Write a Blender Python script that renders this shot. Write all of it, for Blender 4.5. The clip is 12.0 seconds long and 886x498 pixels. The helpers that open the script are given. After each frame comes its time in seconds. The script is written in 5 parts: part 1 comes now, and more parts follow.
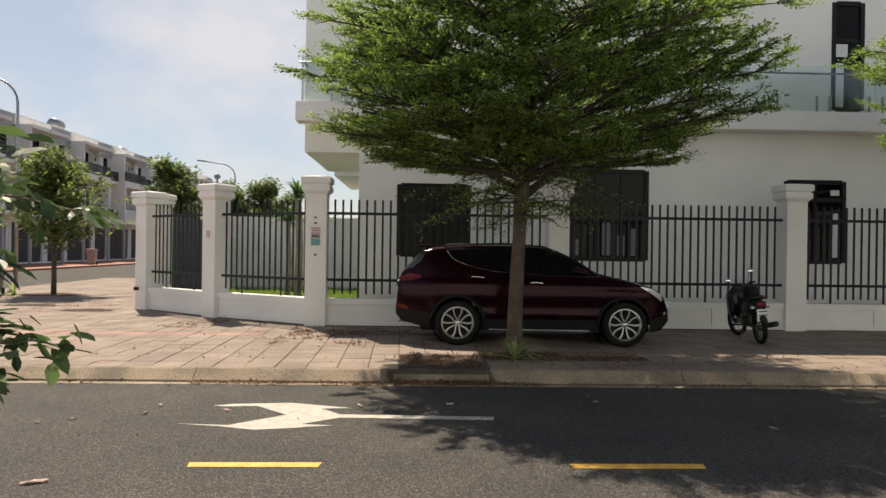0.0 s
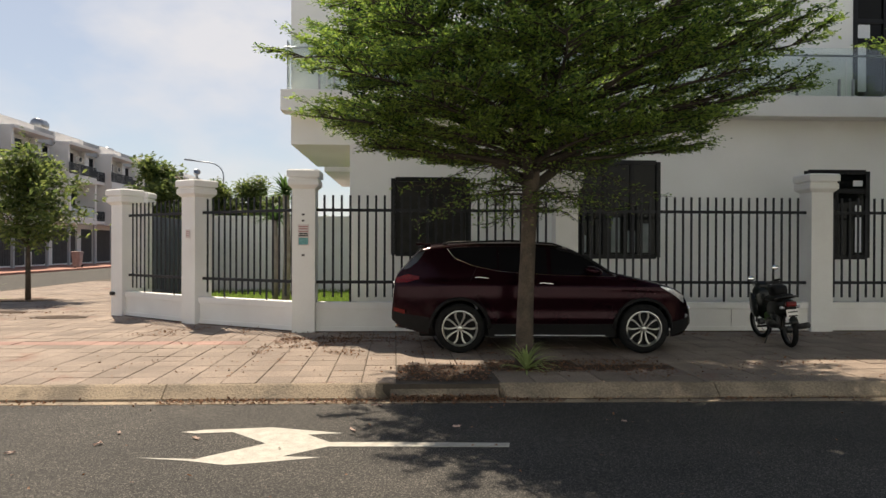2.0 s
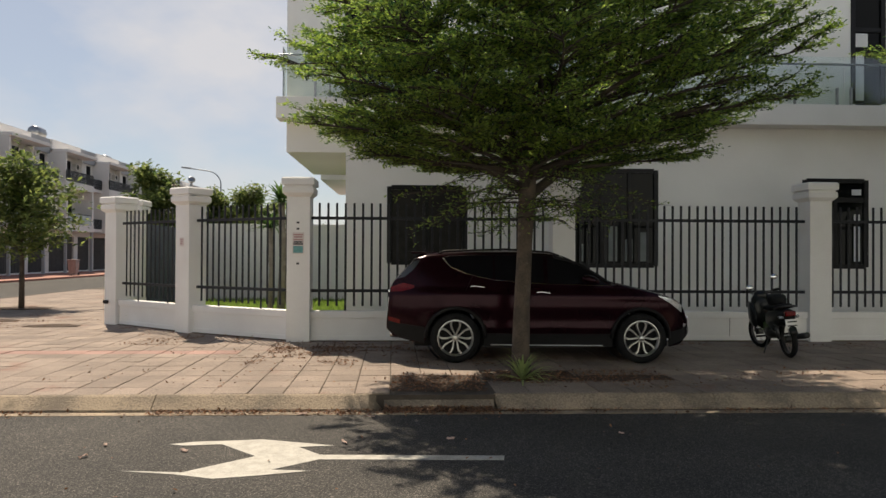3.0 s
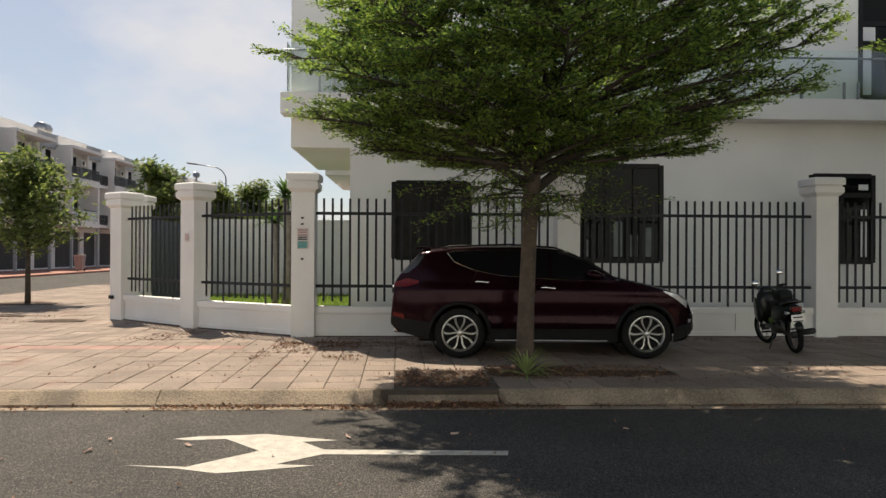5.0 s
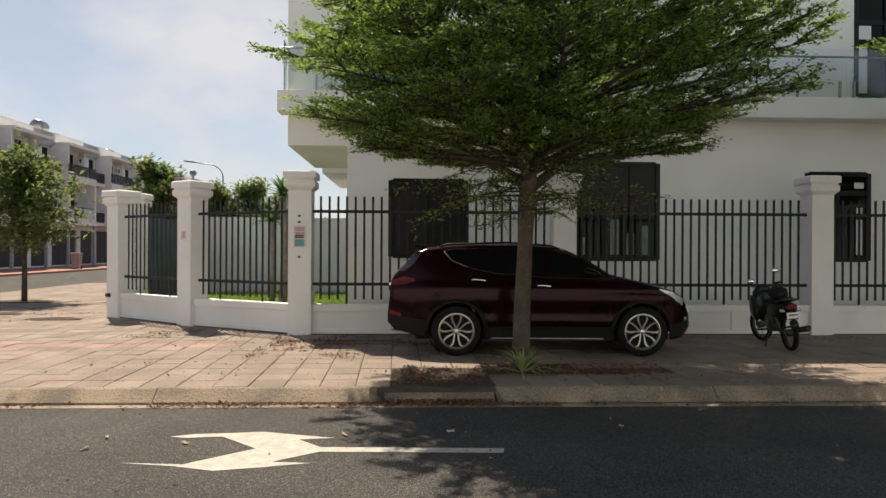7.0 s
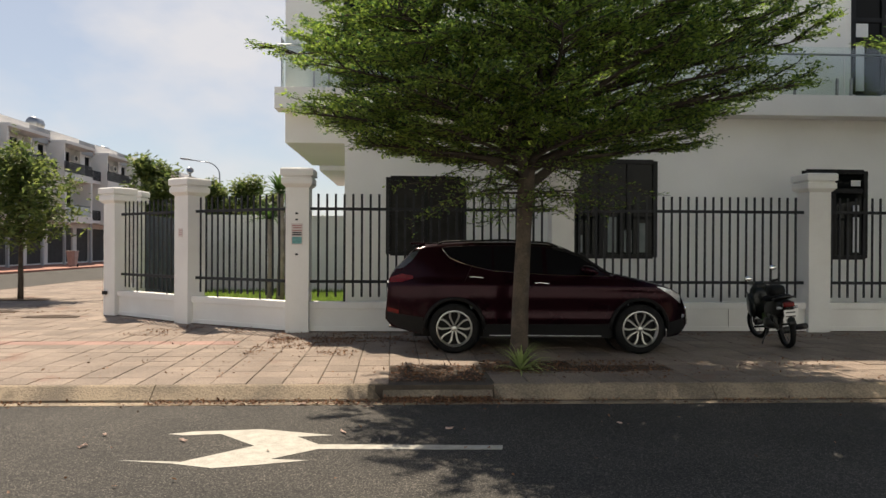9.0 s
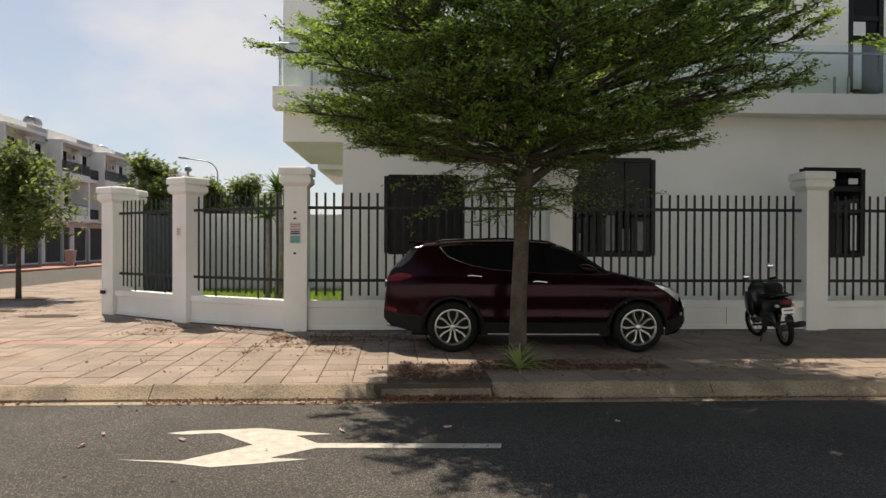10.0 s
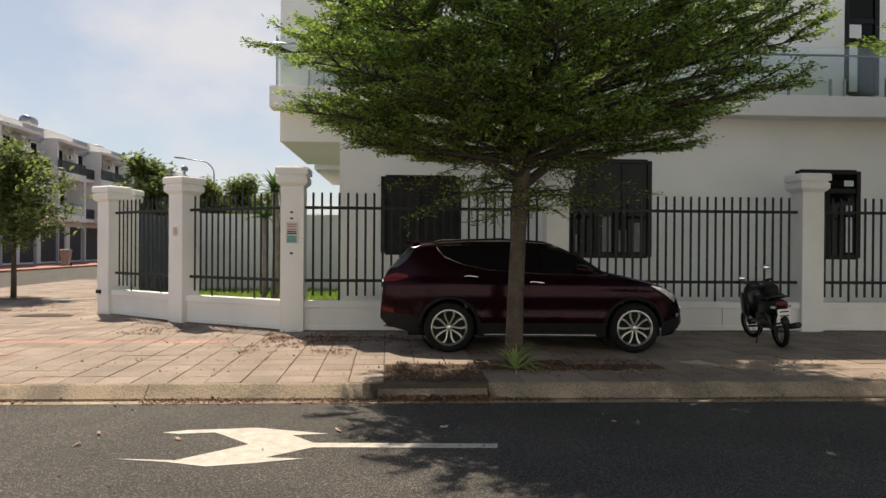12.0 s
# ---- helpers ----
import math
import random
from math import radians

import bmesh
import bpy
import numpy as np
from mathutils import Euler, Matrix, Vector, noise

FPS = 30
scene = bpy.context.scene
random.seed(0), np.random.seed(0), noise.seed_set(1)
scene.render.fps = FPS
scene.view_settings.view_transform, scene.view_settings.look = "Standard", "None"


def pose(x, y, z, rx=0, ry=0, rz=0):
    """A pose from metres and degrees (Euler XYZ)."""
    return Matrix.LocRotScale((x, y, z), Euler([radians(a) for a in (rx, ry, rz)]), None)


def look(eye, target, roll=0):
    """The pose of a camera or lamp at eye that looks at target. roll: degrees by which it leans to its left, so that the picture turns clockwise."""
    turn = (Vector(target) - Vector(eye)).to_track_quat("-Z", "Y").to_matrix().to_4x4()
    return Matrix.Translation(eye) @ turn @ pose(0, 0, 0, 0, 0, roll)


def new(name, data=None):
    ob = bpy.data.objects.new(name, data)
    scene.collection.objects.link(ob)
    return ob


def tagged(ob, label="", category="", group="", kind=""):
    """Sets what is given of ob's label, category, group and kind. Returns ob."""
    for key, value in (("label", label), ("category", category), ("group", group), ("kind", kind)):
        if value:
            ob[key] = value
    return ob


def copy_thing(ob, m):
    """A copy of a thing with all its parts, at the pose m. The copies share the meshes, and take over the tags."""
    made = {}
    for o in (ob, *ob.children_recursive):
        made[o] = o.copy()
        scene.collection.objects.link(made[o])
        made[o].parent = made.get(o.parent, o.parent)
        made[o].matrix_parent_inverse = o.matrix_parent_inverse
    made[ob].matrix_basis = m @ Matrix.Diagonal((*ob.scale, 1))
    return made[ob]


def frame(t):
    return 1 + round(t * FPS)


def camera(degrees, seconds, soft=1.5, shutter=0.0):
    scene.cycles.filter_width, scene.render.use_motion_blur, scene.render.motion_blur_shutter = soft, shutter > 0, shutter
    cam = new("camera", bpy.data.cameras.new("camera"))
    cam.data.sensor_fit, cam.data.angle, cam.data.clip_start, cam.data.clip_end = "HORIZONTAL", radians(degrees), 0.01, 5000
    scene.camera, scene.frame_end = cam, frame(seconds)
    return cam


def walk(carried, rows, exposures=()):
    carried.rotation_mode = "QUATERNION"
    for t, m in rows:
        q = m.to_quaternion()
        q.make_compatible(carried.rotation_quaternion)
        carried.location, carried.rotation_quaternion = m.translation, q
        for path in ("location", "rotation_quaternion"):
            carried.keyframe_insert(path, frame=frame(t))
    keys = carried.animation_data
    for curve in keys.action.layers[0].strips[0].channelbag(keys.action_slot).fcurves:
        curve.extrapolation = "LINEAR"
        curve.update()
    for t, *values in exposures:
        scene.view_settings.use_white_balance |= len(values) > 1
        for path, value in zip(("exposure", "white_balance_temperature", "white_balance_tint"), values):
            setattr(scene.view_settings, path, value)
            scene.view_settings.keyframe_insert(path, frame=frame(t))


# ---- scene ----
cam = camera(64.0, 12.0)
PATH = [
    (0, (-0.001, -0.299, 1.722), (0.065, 1.7, 1.718), 0.8),
    (0.5, (-0.098, -0.114, 1.712), (-0.032, 1.884, 1.701), 0.5),
    (1, (-0.099, 0.145, 1.7), (-0.009, 2.143, 1.688), 0.2),
    (1.5, (-0.078, 0.481, 1.686), (0.012, 2.479, 1.667), 0.4),
    (2, (-0.071, 0.765, 1.71), (0.015, 2.763, 1.703), 0.2),
    (2.5, (-0.039, 0.837, 1.719), (0.052, 2.835, 1.733), 0.1),
    (3, (-0.028, 0.873, 1.711), (0.063, 2.871, 1.728), 0.3),
    (5, (-0.018, 0.891, 1.703), (0.059, 2.889, 1.708), 0.3),
    (5.5, (-0.016, 0.884, 1.709), (0.063, 2.883, 1.708), 0.3),
    (6, (-0.016, 0.887, 1.708), (0.067, 2.885, 1.704), 0.3),
    (6.5, (-0.012, 0.88, 1.701), (0.07, 2.878, 1.704), 0.3),
    (7, (-0.005, 0.872, 1.706), (0.079, 2.87, 1.705), 0.3),
    (9, (-0.021, 0.879, 1.699), (0.072, 2.876, 1.692), 0.3),
    (9.5, (-0.027, 0.874, 1.7), (0.068, 2.872, 1.696), 0.4),
    (10, (-0.022, 0.874, 1.701), (0.076, 2.871, 1.69), 0.2),
    (10.5, (-0.019, 0.868, 1.703), (0.081, 2.866, 1.696), 0.4),
    (11, (-0.023, 0.863, 1.698), (0.08, 2.861, 1.692), 0.3),
    (11.5, (-0.026, 0.869, 1.7), (0.081, 2.866, 1.689), 0.4),
    (12, (-0.026, 0.874, 1.69), (0.082, 2.871, 1.682), 0.4),
]
walk(cam, [(t, look(eye, target, roll)) for t, eye, target, roll in PATH],
     exposures=[(0.0, 0.64, 6560, 9), (0.5, 0.56, 6560, 9), (1.0, 0.56, 6560, 9), (2.0, 0.68, 6560, 9), (2.5, 0.47, 6560, 9), (3.2, 0.5, 6560, 9), (5.5, 0.64, 6560, 9), (12.0, 0.64, 6560, 9)])

# ---------- light ----------
SUN_WAY = Vector((0.275, -0.575, -1.0)).normalized()
sun = new("sun", bpy.data.lights.new("sun", "SUN"))
sun.data.energy, sun.data.angle, sun.data.color = 5.0, radians(0.6), (1.0, 0.86, 0.69)
sun.matrix_world = Matrix.Translation((0, 0, 30)) @ SUN_WAY.to_track_quat("-Z", "Y").to_matrix().to_4x4()


def sky_world():
    w = bpy.data.worlds.new("sky")
    w.use_nodes = True
    scene.world = w
    nt = w.node_tree
    nt.nodes.clear()
    out, bg = nt.nodes.new("ShaderNodeOutputWorld"), nt.nodes.new("ShaderNodeBackground")
    sky = nt.nodes.new("ShaderNodeTexSky")
    sky.sky_type, sky.sun_disc = "NISHITA", False
    to_sun = -SUN_WAY
    sky.sun_elevation = math.asin(to_sun.z)
    sky.sun_rotation = math.atan2(to_sun.x, to_sun.y)
    sky.air_density, sky.dust_density, sky.ozone_density = 1.0, 0.6, 2.0
    tc = nt.nodes.new("ShaderNodeTexCoord")
    mp = nt.nodes.new("ShaderNodeMapping")
    mp.inputs["Scale"].default_value = (1.0, 1.0, 1.9)
    mp.inputs["Location"].default_value = (0.35, 0.1, 0.0)
    nz = nt.nodes.new("ShaderNodeTexNoise")
    nz.inputs["Scale"].default_value, nz.inputs["Detail"].default_value = 4.2, 7.0
    nz.inputs["Roughness"].default_value = 0.52
    ramp = nt.nodes.new("ShaderNodeValToRGB")
    ramp.color_ramp.elements[0].position, ramp.color_ramp.elements[1].position = 0.44, 0.7
    ramp.color_ramp.elements[0].color = (0.4, 0.4, 0.4, 1)
    ramp.color_ramp.elements[1].color = (0.92, 0.92, 0.92, 1)
    mix = nt.nodes.new("ShaderNodeMix")
    mix.data_type = "RGBA"
    mix.inputs[7].default_value = CLOUD
    nt.links.new(tc.outputs["Generated"], mp.inputs["Vector"])
    nt.links.new(mp.outputs[0], nz.inputs["Vector"])
    nt.links.new(nz.outputs["Fac"], ramp.inputs[0])
    # haze and cloud thin out from the horizon to the zenith
    sep, thin, mul = nt.nodes.new("ShaderNodeSeparateXYZ"), nt.nodes.new("ShaderNodeMapRange"), nt.nodes.new("ShaderNodeMath")
    thin.inputs["From Min"].default_value, thin.inputs["From Max"].default_value = 0.3, 0.75
    thin.inputs["To Min"].default_value, thin.inputs["To Max"].default_value = 1.0, 0.08
    mul.operation = "MULTIPLY"
    nt.links.new(tc.outputs["Generated"], sep.inputs[0])
    nt.links.new(sep.outputs["Z"], thin.inputs["Value"])
    nt.links.new(ramp.outputs[0], mul.inputs[0])
    nt.links.new(thin.outputs[0], mul.inputs[1])
    nt.links.new(mul.outputs[0], mix.inputs[0])
    nt.links.new(sky.outputs[0], mix.inputs[6])
    nt.links.new(mix.outputs[2], bg.inputs["Color"])
    bg.inputs["Strength"].default_value = 0.062
    nt.links.new(bg.outputs[0], out.inputs["Surface"])


CLOUD = (8.2, 8.0, 8.2, 1)
sky_world()


# ---------- materials ----------
def material(name, c1, c2=None, rough=0.7, scale=3.0, fine=60.0, bump=0.2, dist=0.01, metal=0.0, coat=0.0, piece=0.0, spec=0.5,
             grain=0.25, stain=None, stain_at=0.6):
    """Two colours mixed by a coarse and a fine noise, with fine relief; piece: how far single pieces differ; stain: a third colour in blots."""
    m = bpy.data.materials.new(name)
    m.use_nodes = True
    nt = m.node_tree
    b = nt.nodes["Principled BSDF"]
    b.inputs["Roughness"].default_value, b.inputs["Metallic"].default_value = rough, metal
    b.inputs["Coat Weight"].default_value, b.inputs["Coat Roughness"].default_value = coat, 0.05
    b.inputs["Specular IOR Level"].default_value = spec
    c2 = c2 or tuple(v * 0.8 for v in c1)
    geo = nt.nodes.new("ShaderNodeNewGeometry")
    n1, n2 = nt.nodes.new("ShaderNodeTexNoise"), nt.nodes.new("ShaderNodeTexNoise")
    n1.inputs["Scale"].default_value, n1.inputs["Detail"].default_value = scale, 5
    n2.inputs["Scale"].default_value, n2.inputs["Detail"].default_value = fine, 4
    for n in (n1, n2):
        nt.links.new(geo.outputs["Position"], n.inputs["Vector"])
    add = nt.nodes.new("ShaderNodeMath")
    add.operation = "MULTIPLY_ADD"
    add.inputs[1].default_value = grain
    sub = nt.nodes.new("ShaderNodeMath")
    sub.operation = "SUBTRACT"
    sub.inputs[1].default_value = 0.5
    nt.links.new(n2.outputs["Fac"], sub.inputs[0])
    nt.links.new(sub.outputs[0], add.inputs[0])
    nt.links.new(n1.outputs["Fac"], add.inputs[2])
    ramp = nt.nodes.new("ShaderNodeValToRGB")
    ramp.color_ramp.elements[0].position, ramp.color_ramp.elements[1].position = 0.32, 0.68
    ramp.color_ramp.elements[0].color, ramp.color_ramp.elements[1].color = (*c2, 1), (*c1, 1)
    nt.links.new(add.outputs[0], ramp.inputs[0])
    col = ramp.outputs[0]
    if stain:
        n3 = nt.nodes.new("ShaderNodeTexNoise")
        n3.inputs["Scale"].default_value, n3.inputs["Detail"].default_value = scale * 0.6, 8
        n3.inputs["Roughness"].default_value = 0.65
        nt.links.new(geo.outputs["Position"], n3.inputs["Vector"])
        r3 = nt.nodes.new("ShaderNodeValToRGB")
        r3.color_ramp.elements[0].position, r3.color_ramp.elements[1].position = stain_at, stain_at + 0.12
        mx = nt.nodes.new("ShaderNodeMix")
        mx.data_type = "RGBA"
        mx.inputs[7].default_value = (*stain, 1)
        nt.links.new(n3.outputs["Fac"], r3.inputs[0])
        nt.links.new(r3.outputs[0], mx.inputs[0])
        nt.links.new(col, mx.inputs[6])
        col = mx.outputs[2]
    if piece:
        info = nt.nodes.new("ShaderNodeObjectInfo")
        s = nt.nodes.new("ShaderNodeMath")
        s.operation = "ADD"
        fr = nt.nodes.new("ShaderNodeMath")
        fr.operation = "FRACT"
        nt.links.new(info.outputs["Random"], s.inputs[0])
        nt.links.new(geo.outputs["Random Per Island"], s.inputs[1])
        nt.links.new(s.outputs[0], fr.inputs[0])
        mr = nt.nodes.new("ShaderNodeMapRange")
        mr.inputs["To Min"].default_value, mr.inputs["To Max"].default_value = 1 - piece, 1 + piece
        nt.links.new(fr.outputs[0], mr.inputs["Value"])
        hsv = nt.nodes.new("ShaderNodeHueSaturation")
        nt.links.new(mr.outputs[0], hsv.inputs["Value"])
        nt.links.new(col, hsv.inputs["Color"])
        col = hsv.outputs[0]
    nt.links.new(col, b.inputs["Base Color"])
    if bump:
        bp = nt.nodes.new("ShaderNodeBump")
        bp.inputs["Strength"].default_value, bp.inputs["Distance"].default_value = bump, dist
        nt.links.new(n2.outputs["Fac"], bp.inputs["Height"])
        nt.links.new(bp.outputs[0], b.inputs["Normal"])
    return m


def glass(name, tint=(0.9, 0.95, 0.93), rough=0.0, dark=False):
    m = bpy.data.materials.new(name)
    m.use_nodes = True
    nt = m.node_tree
    b = nt.nodes["Principled BSDF"]
    if dark:
        b.inputs["Base Color"].default_value = (*tint, 1)
        b.inputs["Roughness"].default_value, b.inputs["IOR"].default_value = 0.03, 1.5
        b.inputs["Specular IOR Level"].default_value = 0.12
        return m
    nt.nodes.remove(b)
    tr, gl, mx = nt.nodes.new("ShaderNodeBsdfTransparent"), nt.nodes.new("ShaderNodeBsdfGlossy"), nt.nodes.new("ShaderNodeMixShader")
    fr = nt.nodes.new("ShaderNodeFresnel")
    tr.inputs[0].default_value = (*tint, 1)
    gl.inputs["Roughness"].default_value = 0.01
    nt.links.new(fr.outputs[0], mx.inputs[0])
    nt.links.new(tr.outputs[0], mx.inputs[1])
    nt.links.new(gl.outputs[0], mx.inputs[2])
    nt.links.new(mx.outputs[0], nt.nodes["Material Output"].inputs[0])
    return m


def asphalt():
    """Dark binder with stones of many greys, worn paler in large soft patches."""
    m = material("asphalt", (0.056, 0.053, 0.048), (0.035, 0.034, 0.032), 0.85, 0.8, 40, 0.0, grain=0.6, stain=(0.06, 0.056, 0.05), stain_at=0.66)
    nt = m.node_tree
    b = nt.nodes["Principled BSDF"]
    b.inputs["Specular IOR Level"].default_value = 0.3
    base = b.inputs["Base Color"].links[0].from_socket
    geo = nt.nodes.new("ShaderNodeNewGeometry")
    vo, bw, ramp, mx, bp = [nt.nodes.new("ShaderNode" + k) for k in ("TexVoronoi", "SeparateColor", "ValToRGB", "Mix", "Bump")]
    vo.inputs["Scale"].default_value = 115.0
    nt.links.new(geo.outputs["Position"], vo.inputs["Vector"])
    nt.links.new(vo.outputs["Color"], bw.inputs[0])
    e = ramp.color_ramp.elements
    e[0].position, e[0].color = 0.25, (0.45, 0.45, 0.45, 1)
    e[1].position, e[1].color = 1.0, (3.2, 3.05, 2.85, 1)
    mid = ramp.color_ramp.elements.new(0.78)
    mid.color = (1.25, 1.22, 1.18, 1)
    nt.links.new(bw.outputs[0], ramp.inputs[0])
    mx.data_type, mx.blend_type = "RGBA", "MULTIPLY"
    mx.inputs[0].default_value = 1.0
    nt.links.new(base, mx.inputs[6])
    nt.links.new(ramp.outputs[0], mx.inputs[7])
    nt.links.new(mx.outputs[2], b.inputs["Base Color"])
    bp.inputs["Strength"].default_value, bp.inputs["Distance"].default_value = 0.6, 0.004
    nt.links.new(vo.outputs["Distance"], bp.inputs["Height"])
    nt.links.new(bp.outputs[0], b.inputs["Normal"])
    return m


M_ASPHALT = asphalt()
M_MARK = material("white_road_paint", (0.44, 0.42, 0.37), (0.31, 0.295, 0.255), 0.7, 9, 90, 0.3, 0.006, grain=0.9, stain=(0.2, 0.19, 0.18), stain_at=0.68)
M_YELLOW = material("yellow_road_paint", (0.72, 0.42, 0.06), (0.5, 0.28, 0.05), 0.7, 10, 90, 0.3, 0.006, grain=0.9, stain=(0.12, 0.1, 0.07), stain_at=0.66)
M_TILE = material("concrete_paving_tile", (0.272, 0.215, 0.172), (0.165, 0.128, 0.102), 0.85, 1.3, 60, 0.6, 0.012, piece=0.13, grain=1.9, stain=(0.19, 0.105, 0.075), stain_at=0.6)
M_JOINT = material("dirty_joint_bed", (0.085, 0.068, 0.052), (0.05, 0.04, 0.03), 0.95, 4, 90, 0.4)
M_KERB = material("concrete_kerb", (0.32, 0.25, 0.17), (0.15, 0.12, 0.086), 0.85, 2.0, 45, 0.7, 0.015, piece=0.08, grain=0.9, stain=(0.12, 0.095, 0.065), stain_at=0.58)
M_SOIL = material("dark_soil", (0.09, 0.055, 0.035), (0.045, 0.03, 0.02), 0.95, 8, 70, 1.0, 0.03, grain=0.9)
M_WHITE = material("white_wall_paint", (0.86, 0.85, 0.82), (0.79, 0.775, 0.74), 0.75, 0.7, 30, 0.08, 0.004, grain=0.2)
M_FENCEWHITE = material("white_fence_render", (0.8, 0.79, 0.77), (0.72, 0.7, 0.68), 0.75, 1.1, 40, 0.1, 0.005, grain=0.25, stain=(0.62, 0.58, 0.52), stain_at=0.66)
M_BAR = material("dark_grey_painted_steel", (0.022, 0.024, 0.028), (0.014, 0.015, 0.018), 0.5, 6, 80, 0.1, 0.003, spec=0.25)
M_FRAME = material("black_aluminium", (0.012, 0.012, 0.013), (0.006, 0.006, 0.007), 0.4, 6, 80, 0.05, 0.002, spec=0.2)
M_PANE = glass("dark_window_glass", (0.005, 0.006, 0.006), dark=True)
M_RAILGLASS = glass("clear_balustrade_glass", (0.95, 0.985, 0.972))
M_STEEL = material("brushed_steel", (0.35, 0.36, 0.37), (0.25, 0.26, 0.27), 0.35, 10, 120, 0.05, 0.002, metal=1.0)
M_GRASS = material("lawn_grass", (0.15, 0.2, 0.05), (0.09, 0.13, 0.03), 0.8, 2, 60, 0.6, 0.03, piece=0.25)
M_BARK = material("tree_bark", (0.105, 0.079, 0.056), (0.05, 0.038, 0.028), 0.9, 7, 60, 0.9, 0.02, grain=0.9, stain=(0.15, 0.125, 0.1), stain_at=0.58)


def leaf_material(name, c1, c2, trans=0.45):
    m = bpy.data.materials.new(name)
    m.use_nodes = True
    nt = m.node_tree
    b = nt.nodes["Principled BSDF"]
    b.inputs["Roughness"].default_value, b.inputs["Specular IOR Level"].default_value = 0.5, 0.25
    geo = nt.nodes.new("ShaderNodeNewGeometry")
    ramp = nt.nodes.new("ShaderNodeValToRGB")
    ramp.color_ramp.elements[0].color, ramp.color_ramp.elements[1].color = (*c2, 1), (*c1, 1)
    nt.links.new(geo.outputs["Random Per Island"], ramp.inputs[0])
    nt.links.new(ramp.outputs[0], b.inputs["Base Color"])
    tl, mx = nt.nodes.new("ShaderNodeBsdfTranslucent"), nt.nodes.new("ShaderNodeMixShader")
    hs = nt.nodes.new("ShaderNodeHueSaturation")
    hs.inputs["Value"].default_value = 2.5
    nt.links.new(ramp.outputs[0], hs.inputs["Color"])
    nt.links.new(hs.outputs[0], tl.inputs[0])
    mx.inputs[0].default_value = trans
    nt.links.new(b.outputs[0], mx.inputs[1])
    nt.links.new(tl.outputs[0], mx.inputs[2])
    nt.links.new(mx.outputs[0], nt.nodes["Material Output"].inputs[0])
    return m


M_LEAF = leaf_material("tree_leaf", (0.2, 0.27, 0.045), (0.014, 0.046, 0.018), 0.45)
# bark darkened for the limbs, with the crown's shade painted into the colour
M_LIMB = material("shaded_branch_bark", (0.055, 0.042, 0.03), (0.03, 0.023, 0.017), 0.9, 7, 60, 0.6, 0.01, grain=0.7)
M_SAPLEAF = leaf_material("sapling_leaf", (0.075, 0.115, 0.035), (0.012, 0.026, 0.012), 0.2)
M_LEAF2 = leaf_material("young_tree_leaf", (0.15, 0.18, 0.05), (0.035, 0.062, 0.02), 0.42)
M_LITTER = leaf_material("dry_leaf", (0.25, 0.13, 0.07), (0.045, 0.025, 0.016), 0.1)


# ---------- building helpers ----------
def mesh_from(name, bm, mat, smooth=False):
    me = bpy.data.meshes.new(name)
    bm.to_mesh(me)
    bm.free()
    me.materials.append(mat)
    if smooth:
        for p in me.polygons:
            p.use_smooth = True
    return me


def part(name, bm, mat, parent=None, label="", smooth=False):
    ob = new(name, mesh_from(name, bm, mat, smooth))
    if parent is not None:
        ob.parent = parent
    return tagged(ob, label)


def piece(name, me, parent, m):
    ob = new(name, me)
    ob.parent = parent
    ob.matrix_basis = m
    return ob


def thing(name, m=None, label="", category="", group="", kind=""):
    ob = new(name)
    ob.empty_display_size = 0.2
    if m is not None:
        ob.matrix_basis = m
    return tagged(ob, label, category, group, kind)


def box(bm, x0, x1, y0, y1, z0, z1, bevel=0.0, m=None):
    r = bmesh.ops.create_cube(bm, size=1)
    vs = r["verts"]
    for v in vs:
        v.co = Vector(((x0 + x1) / 2 + v.co.x * (x1 - x0), (y0 + y1) / 2 + v.co.y * (y1 - y0), (z0 + z1) / 2 + v.co.z * (z1 - z0)))
    es = list({e for v in vs for e in v.link_edges})
    if bevel:
        o = bmesh.ops.bevel(bm, geom=es, offset=bevel, segments=2, affect="EDGES", profile=0.6)
        vs = list({v for f in o["faces"] for v in f.verts} | {v for v in vs if v.is_valid})
    if m is not None:
        bmesh.ops.transform(bm, matrix=m, verts=[v for v in vs if v.is_valid])
    return vs


def boxed(*a, **k):
    bm = bmesh.new()
    box(bm, *a, **k)
    return bm


def tube(bm, pts, radii, sides=8, cap=True):
    """A tapered tube along points."""
    rings, last = [], None
    n = len(pts)
    for i, p in enumerate(pts):
        d = (pts[min(i + 1, n - 1)] - pts[max(i - 1, 0)])
        d = d.normalized() if d.length > 1e-9 else Vector((0, 0, 1))
        if last is None:
            u = d.cross(Vector((0.31, 0.83, 0.2))).normalized()
        else:
            u = (last - d * last.dot(d)).normalized()
        last = u
        w = d.cross(u)
        rings.append([bm.verts.new(p + (u * math.cos(2 * math.pi * k / sides) + w * math.sin(2 * math.pi * k / sides)) * radii[i]) for k in range(sides)])
    for a, b in zip(rings, rings[1:]):
        for k in range(sides):
            bm.faces.new((a[k], a[(k + 1) % sides], b[(k + 1) % sides], b[k]))
    if cap:
        bm.faces.new(rings[0][::-1])
        bm.faces.new(rings[-1])


